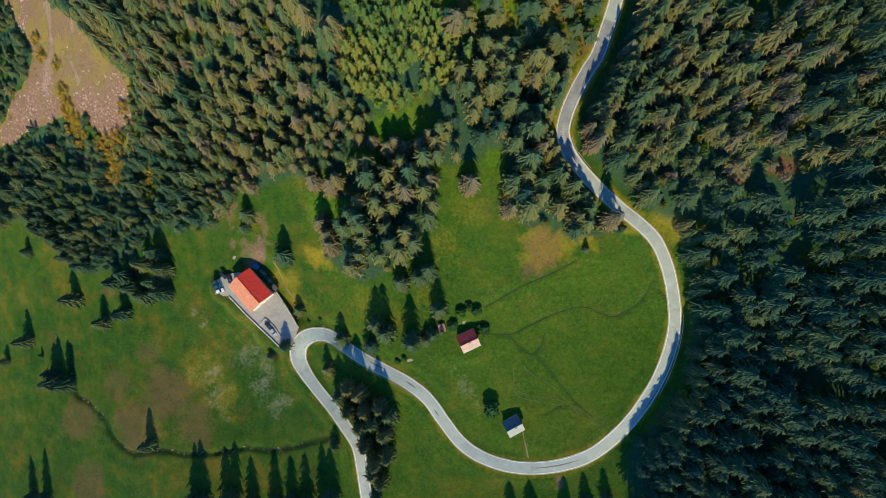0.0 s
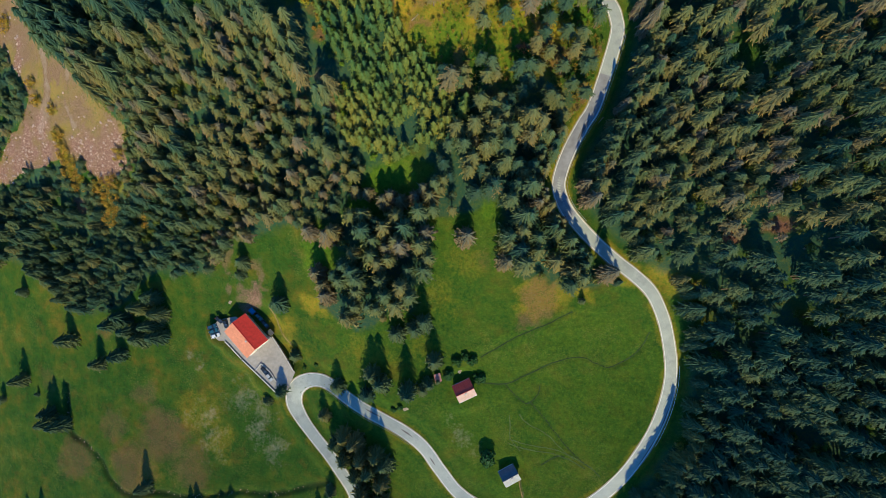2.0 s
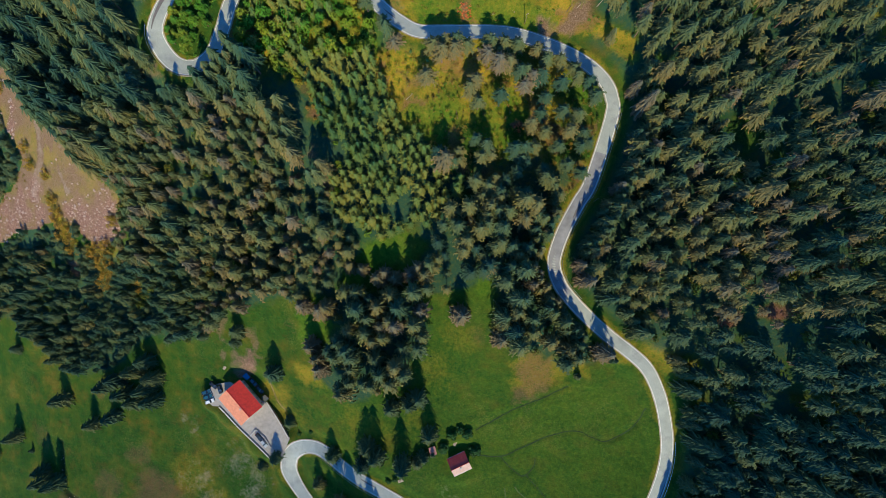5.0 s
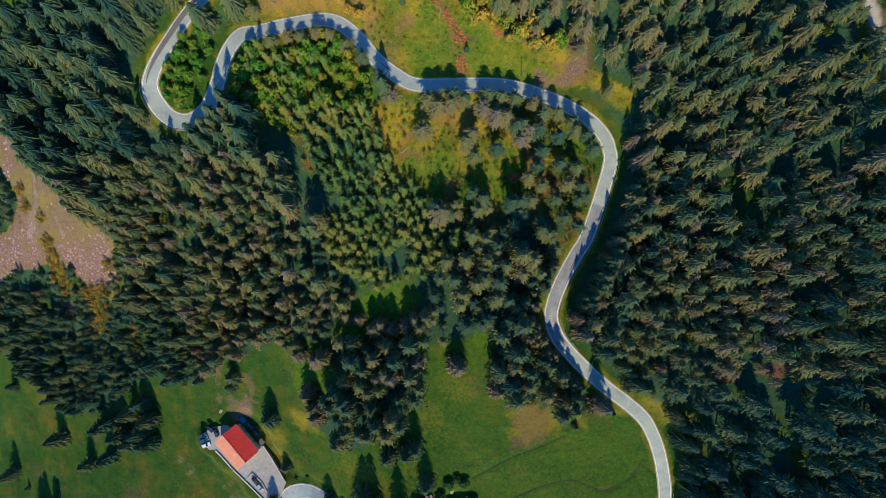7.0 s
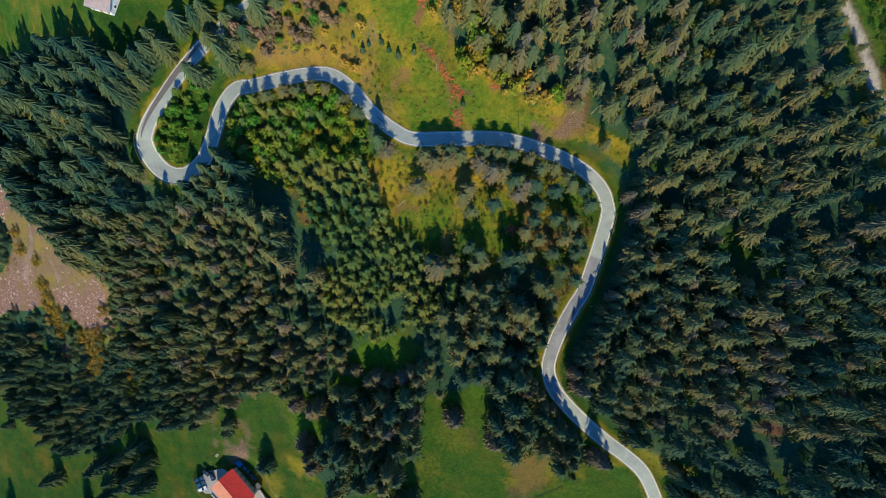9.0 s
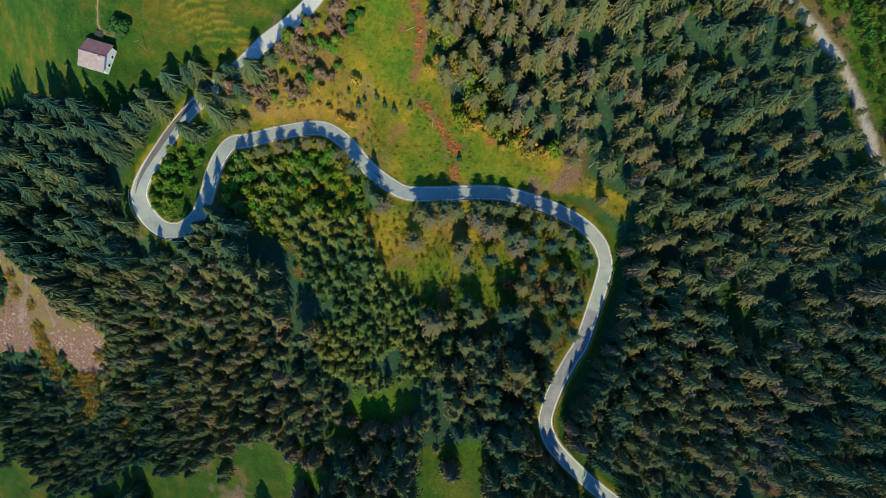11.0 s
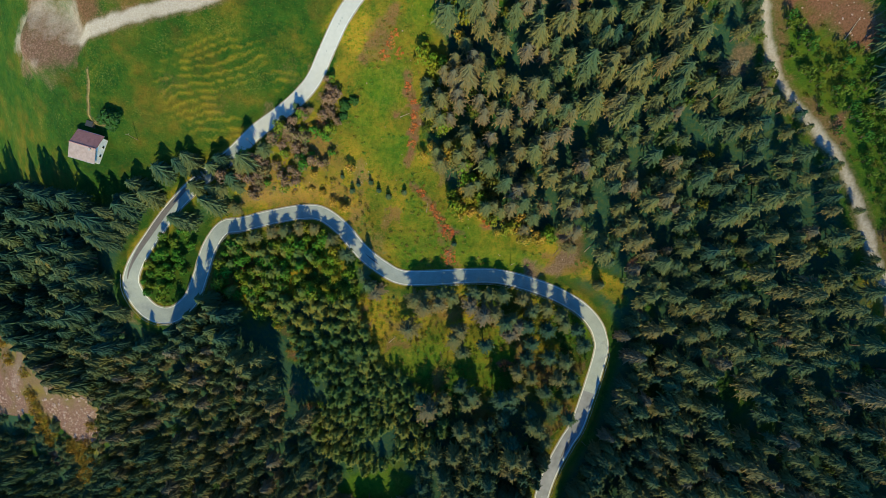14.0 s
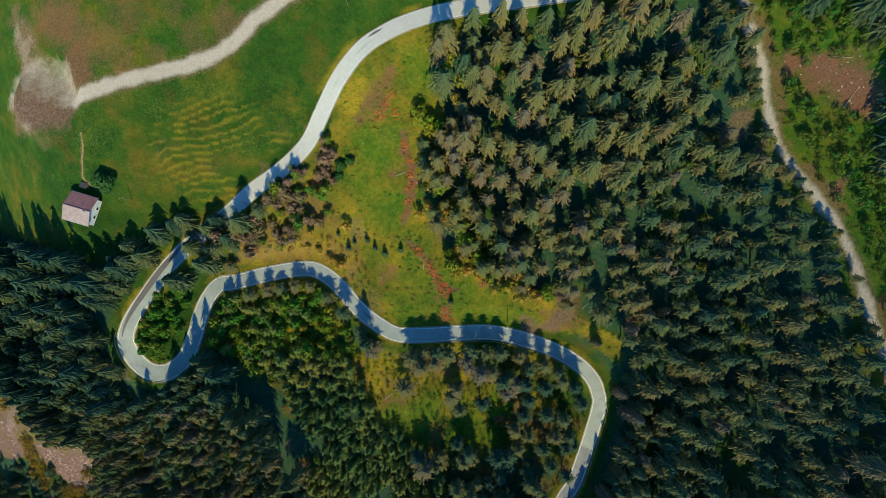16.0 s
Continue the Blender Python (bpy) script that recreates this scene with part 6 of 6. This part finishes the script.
house("farm_house", (-107.6, 195.4, 113.4), -16.4 - 90, 9.2, 4.9, 4.7, 3.6, 2.0, BROWN_ROOF, SUNLIT_BROWN, WHITE, "white farm house with a faded red-brown roof on the upper meadow", 3, 1, 0.3)

# ---- the guest house's yard ----
def slab(name, outline, z, thick, material, label, category, kind=""):
    bm = bmesh.new()
    low, high = [bm.verts.new((x, y, z - thick)) for x, y in outline], [bm.verts.new((x, y, z)) for x, y in outline]
    bm.faces.new(high)
    bm.faces.new(low[::-1])
    for k in range(len(low)):
        n = (k + 1) % len(low)
        bm.faces.new((low[k], low[n], high[n], high[k]))
    bmesh.ops.recalc_face_normals(bm, faces=bm.faces)
    return tagged(part(name, bm, material, None), label, category, kind=kind)


YARD_PAVING = plain("grey_tan_paving", (0.315, 0.290, 0.270), 0.9, grain=0.7, vary=0.2)
slab("pavement", [(-109.5, 9.5), (-105.0, 15.5), (-97.0, 17.0), (-79.5, 7.0), (-68.0, -9.0), (-71.5, -18.0), (-74.5, -19.5), (-83.5, -11.5), (-93.0, -2.6), (-98.4, 3.0), (-101.2, 5.6), (-104.5, 5.6)], 19.0, 2.6, YARD_PAVING,
     "pale paved yard of the guest house", "yard", "structure")


def wall_run(name, line, z0, z1, width, material, label):
    """A low wall with a coping, along a line."""
    thing = tagged(new(name), label, "wall")
    for (ax, ay), (bx, by) in zip(line, line[1:]):
        d = Vector((bx - ax, by - ay, 0))
        m = Matrix.Translation((ax, ay, 0)) @ Matrix.Rotation(math.atan2(d.y, d.x), 4, "Z")
        bm = box(bmesh.new(), -0.1, -width / 2, z0, d.length + 0.1, width / 2, z1, 0.03)
        bm.transform(m)
        part("wall_section", bm, material, thing)
        bm = box(bmesh.new(), -0.15, -width / 2 - 0.06, z1, d.length + 0.15, width / 2 + 0.06, z1 + 0.08)
        bm.transform(m)
        part("coping", bm, CONCRETE, thing, "pale coping")
    return thing


wall_run("retaining_wall", [(-101.4, 5.2), (-98.6, 2.5), (-93.2, -3.1), (-83.5, -12.0), (-75.0, -20.0)], 15.2, 19.5, 0.4, STONE, "long stone retaining wall below the paved yard")
wall_run("garden_wall", [(-79.0, 7.4), (-75.5, 2.5), (-71.5, -3.6), (-68.6, -8.6)], 17.2, 19.8, 0.35, STONE, "low stone wall along the yard beside the grass")
wall_run("bridge_wall", [(-86.5, -8.2), (-84.0, -5.0), (-79.5, -9.0), (-76.8, -13.2)], 18.6, 19.5, 0.25, CONCRETE, "low pale concrete wall round the parking bay")


def car(paint, place, angle, label, length=4.3, tall=1.5):
    """A parked car; it faces its own x axis."""
    c = tagged(new("parked_car"), label, "car", group="parked cars")
    c.matrix_basis = pose(*place, 0, 0, angle)
    k, w = length / 4.3, 0.88
    bm = prism(bmesh.new(), [(-2.1 * k, 0.35), (2.05 * k, 0.32), (2.15 * k, 0.62), (2.0 * k, 0.82), (0.95 * k, 0.96), (-1.75 * k, 1.0), (-2.12 * k, 0.85)], -w, w)
    bmesh.ops.bevel(bm, geom=list(bm.edges), offset=0.07, segments=2, affect="EDGES")
    part("body", bm, paint, c)
    bm = prism(bmesh.new(), [(-1.95 * k, 0.94), (0.95 * k, 0.94), (0.30 * k, tall - 0.06), (-1.45 * k, tall - 0.06)], -w + 0.08, w - 0.08)
    for v in bm.verts:
        if v.co.z > 1.2:
            v.co.y *= 0.82
    part("windows", bm, GLASS, c, "dark car windows")
    bm = box(bmesh.new(), -1.48 * k, -0.66, tall - 0.07, 0.32 * k, 0.66, tall, 0.03)
    part("roof", bm, paint, c)
    for x in (-1.3 * k, 1.3 * k):
        for y in (-w + 0.02, w - 0.02):
            wheel = part("wheel", rod(bmesh.new(), (x, y - 0.1, 0.33), (x, y + 0.1, 0.33), 0.33, sides=16), RUBBER, c, "black tyre")
            part("rim", rod(bmesh.new(), (x, y - 0.11, 0.33), (x, y + 0.11, 0.33), 0.2, sides=12), STEEL, wheel, "grey wheel rim")
    for y in (-0.62, 0.62):
        part("headlight", box(bmesh.new(), 2.04 * k, y - 0.16, 0.62, 2.13 * k, y + 0.16, 0.76), WHITE, c, "pale headlight")
        part("tail_light", box(bmesh.new(), -2.14 * k, y - 0.14, 0.68, -2.06 * k, y + 0.14, 0.84), RED_ROOF, c, "red tail light")
    return c


def paint(name, colour):
    n = Nodes(name, 0.3, 0.1, 0.5)
    n.b.inputs["Coat Weight"].default_value = 0.5
    return n.colour(n.ramp(n.noise(2.0), (0.3, [c * 0.9 for c in colour]), (0.7, colour)))


BLACK_CAR, BLUE_CAR, WHITE_CAR, TEAL_CAR, SILVER_CAR = paint("black_car_paint", (0.02, 0.023, 0.03)), paint("blue_car_paint", (0.025, 0.075, 0.12)), paint("white_car_paint", (0.75, 0.75, 0.74)), paint("teal_car_paint", (0.03, 0.10, 0.14)), paint("silver_car_paint", (0.38, 0.40, 0.42))
for p, (x, y), a, label in ((WHITE_CAR, (-105.9, 7.9), 20, "white car parked at the end of the guest house"), (TEAL_CAR, (-106.9, 10.1), 24, "dark teal car parked beside a white car"),
                            (BLUE_CAR, (-107.8, 12.2), 22, "blue car parked in a row by the guest house"), (BLACK_CAR, (-104.4, 15.4), -40, "black car parked at the yard's rim"),
                            (BLACK_CAR, (-101.4, 13.6), -70, "black car parked behind the guest house"), (BLACK_CAR, (-82.2, -8.4), -50, "black car parked in the walled bay"),
                            (SILVER_CAR, (-79.9, -11.2), -50, "silver car parked in the walled bay")):
    car(p, (x, y, 19.0), a, label)
car(BLUE_CAR, (-85.8, 16.9, float(ground(-85.8, 16.9))), -48, "blue car parked behind the guest house")
car(BLACK_CAR, (-82.6, 13.4, float(ground(-82.6, 13.4))), -48, "black car parked behind the guest house", 4.6)


def shed(place, angle, lx, ly, tall, roof, wall, label):
    s = tagged(new("shed"), label, "shed")
    s.matrix_basis = pose(*place, 0, 0, angle)
    part("wall", box(bmesh.new(), -lx / 2, -ly / 2, -0.6, lx / 2, ly / 2, tall), wall, s)
    bm = box(bmesh.new(), -lx / 2 - 0.25, -ly / 2 - 0.25, 0, lx / 2 + 0.25, ly / 2 + 0.25, 0.1)
    bm.transform(Matrix.Translation((0, 0, tall + 0.2)) @ Matrix.Rotation(radians(10), 4, "Y"))
    part("roof", bm, roof, s)
    part("door", box(bmesh.new(), lx / 2 - 0.02, -0.45, 0, lx / 2 + 0.05, 0.45, tall - 0.25), WOOD, s, "plank door")
    return s


shed((-88.6, 19.6, float(ground(-88.6, 19.6))), -48, 2.4, 1.8, 2.0, TARP, WOOD, "small shed with a blue sheet roof behind the guest house")
shed((-79.6, 9.6, float(ground(-79.6, 9.6))), -48, 2.2, 1.8, 1.9, DARK, WOOD, "low shed with a dark roof by the yard")
shed((-0.6, -8.6, float(ground(-0.6, -8.6))), 15, 2.4, 3.0, 2.1, BROWN_ROOF, WOOD, "little garden shed with a faded pink roof among trees")
shed((-107.5, 203.4, float(ground(-107.5, 203.4))), -16, 1.6, 1.4, 1.8, DARK, WOOD, "small dark shed behind the farm house")


def pallet(place, angle, n):
    s = tagged(new("wood_stack"), "stack of sawn timber lying on the grass", "timber")
    s.matrix_basis = pose(*place, 0, 0, angle)
    for k in range(n):
        part("plank", box(bmesh.new(), -1.2, -0.6 + 0.25 * (k % 5), 0.05 + 0.12 * (k // 5), 1.2, -0.4 + 0.25 * (k % 5), 0.15 + 0.12 * (k // 5)), LOGWOOD, s)


pallet((-14.5, -22.6, float(ground(-14.5, -22.6))), 20, 10)
pallet((9.0, -5.8, float(ground(9.0, -5.8))), 60, 10)
pallet((-98.5, 24.0, float(ground(-98.5, 24.0))), 60, 10)


# ---- poles, logs and fence posts ----
def utility_pole(x, y, tall=8.0):
    z = float(ground(x, y))
    p = tagged(new("utility_pole"), "weathered wooden utility pole with a crossarm", "pole", group="utility poles")
    p.matrix_basis = pose(x, y, z, 0, 0, 20)
    part("shaft", rod(bmesh.new(), (0, 0, -0.5), (0, 0, tall), 0.10, 0.07), WOOD, p)
    part("crossarm", box(bmesh.new(), -0.6, -0.04, tall - 0.58, 0.6, 0.04, tall - 0.48), WOOD, p)
    for dx in (-0.5, 0.0, 0.5):
        part("insulator", rod(bmesh.new(), (dx, 0, tall - 0.48), (dx, 0, tall - 0.3), 0.05), WHITE, p, "white insulator")


for x, y, tall in ((34.5, 158.2, 8), (-54.6, 197.6, 8), (-91.6, 198.1, 7), (-18.4, 256.0, 8), (99.4, 19.6, 7), (62.0, 92.5, 7), (-5.0, 56.0, 7), (-45.0, -10.5, 6)):
    utility_pole(x, y, tall)

rng = np.random.default_rng(91)
for k, (x, y, a) in enumerate([(136, 232, 20), (139, 235, 35), (133, 238, 12), (137, 228, 28), (127, 236, -10), (131, 225, 60), (51, 163, 50), (55, 164, 42), (62, 164, 45), (12, 189, 70), (18.5, 180.5, 62), (15.5, 186, 80), (-17, 137, 58), (4, 178, 85), (-3.5, 209, 20), (9, 125, 100), (-9, 131, 40)]):
    length = float(rng.uniform(4, 8)) if k < 6 else 3.6
    bm = rod(bmesh.new(), (-length / 2, 0, 0), (length / 2, 0, 0), 0.13, 0.07, 8)
    for _ in range(3):
        u = float(rng.uniform(-0.4, 0.4)) * length
        rod(bm, (u, 0, 0), (u + 0.2, float(rng.uniform(-0.5, 0.5)), 0.45), 0.05, 0.02, 5)
    fallen = part("fallen_log", bm, LOGWOOD if k % 3 else BARK, None)
    dx, dy = math.cos(radians(a)) * length / 2, math.sin(radians(a)) * length / 2
    z0, z1 = float(ground(x - dx, y - dy)), float(ground(x + dx, y + dy))
    fallen.matrix_basis = pose(x, y, (z0 + z1) / 2 + 0.12, 0, -math.degrees(math.atan2(z1 - z0, length)), a)
    tagged(fallen, "pale fallen spruce log lying on the cleared slope" if k < 9 else "pale dead log lying in the rough grass", "log", group="fallen logs")
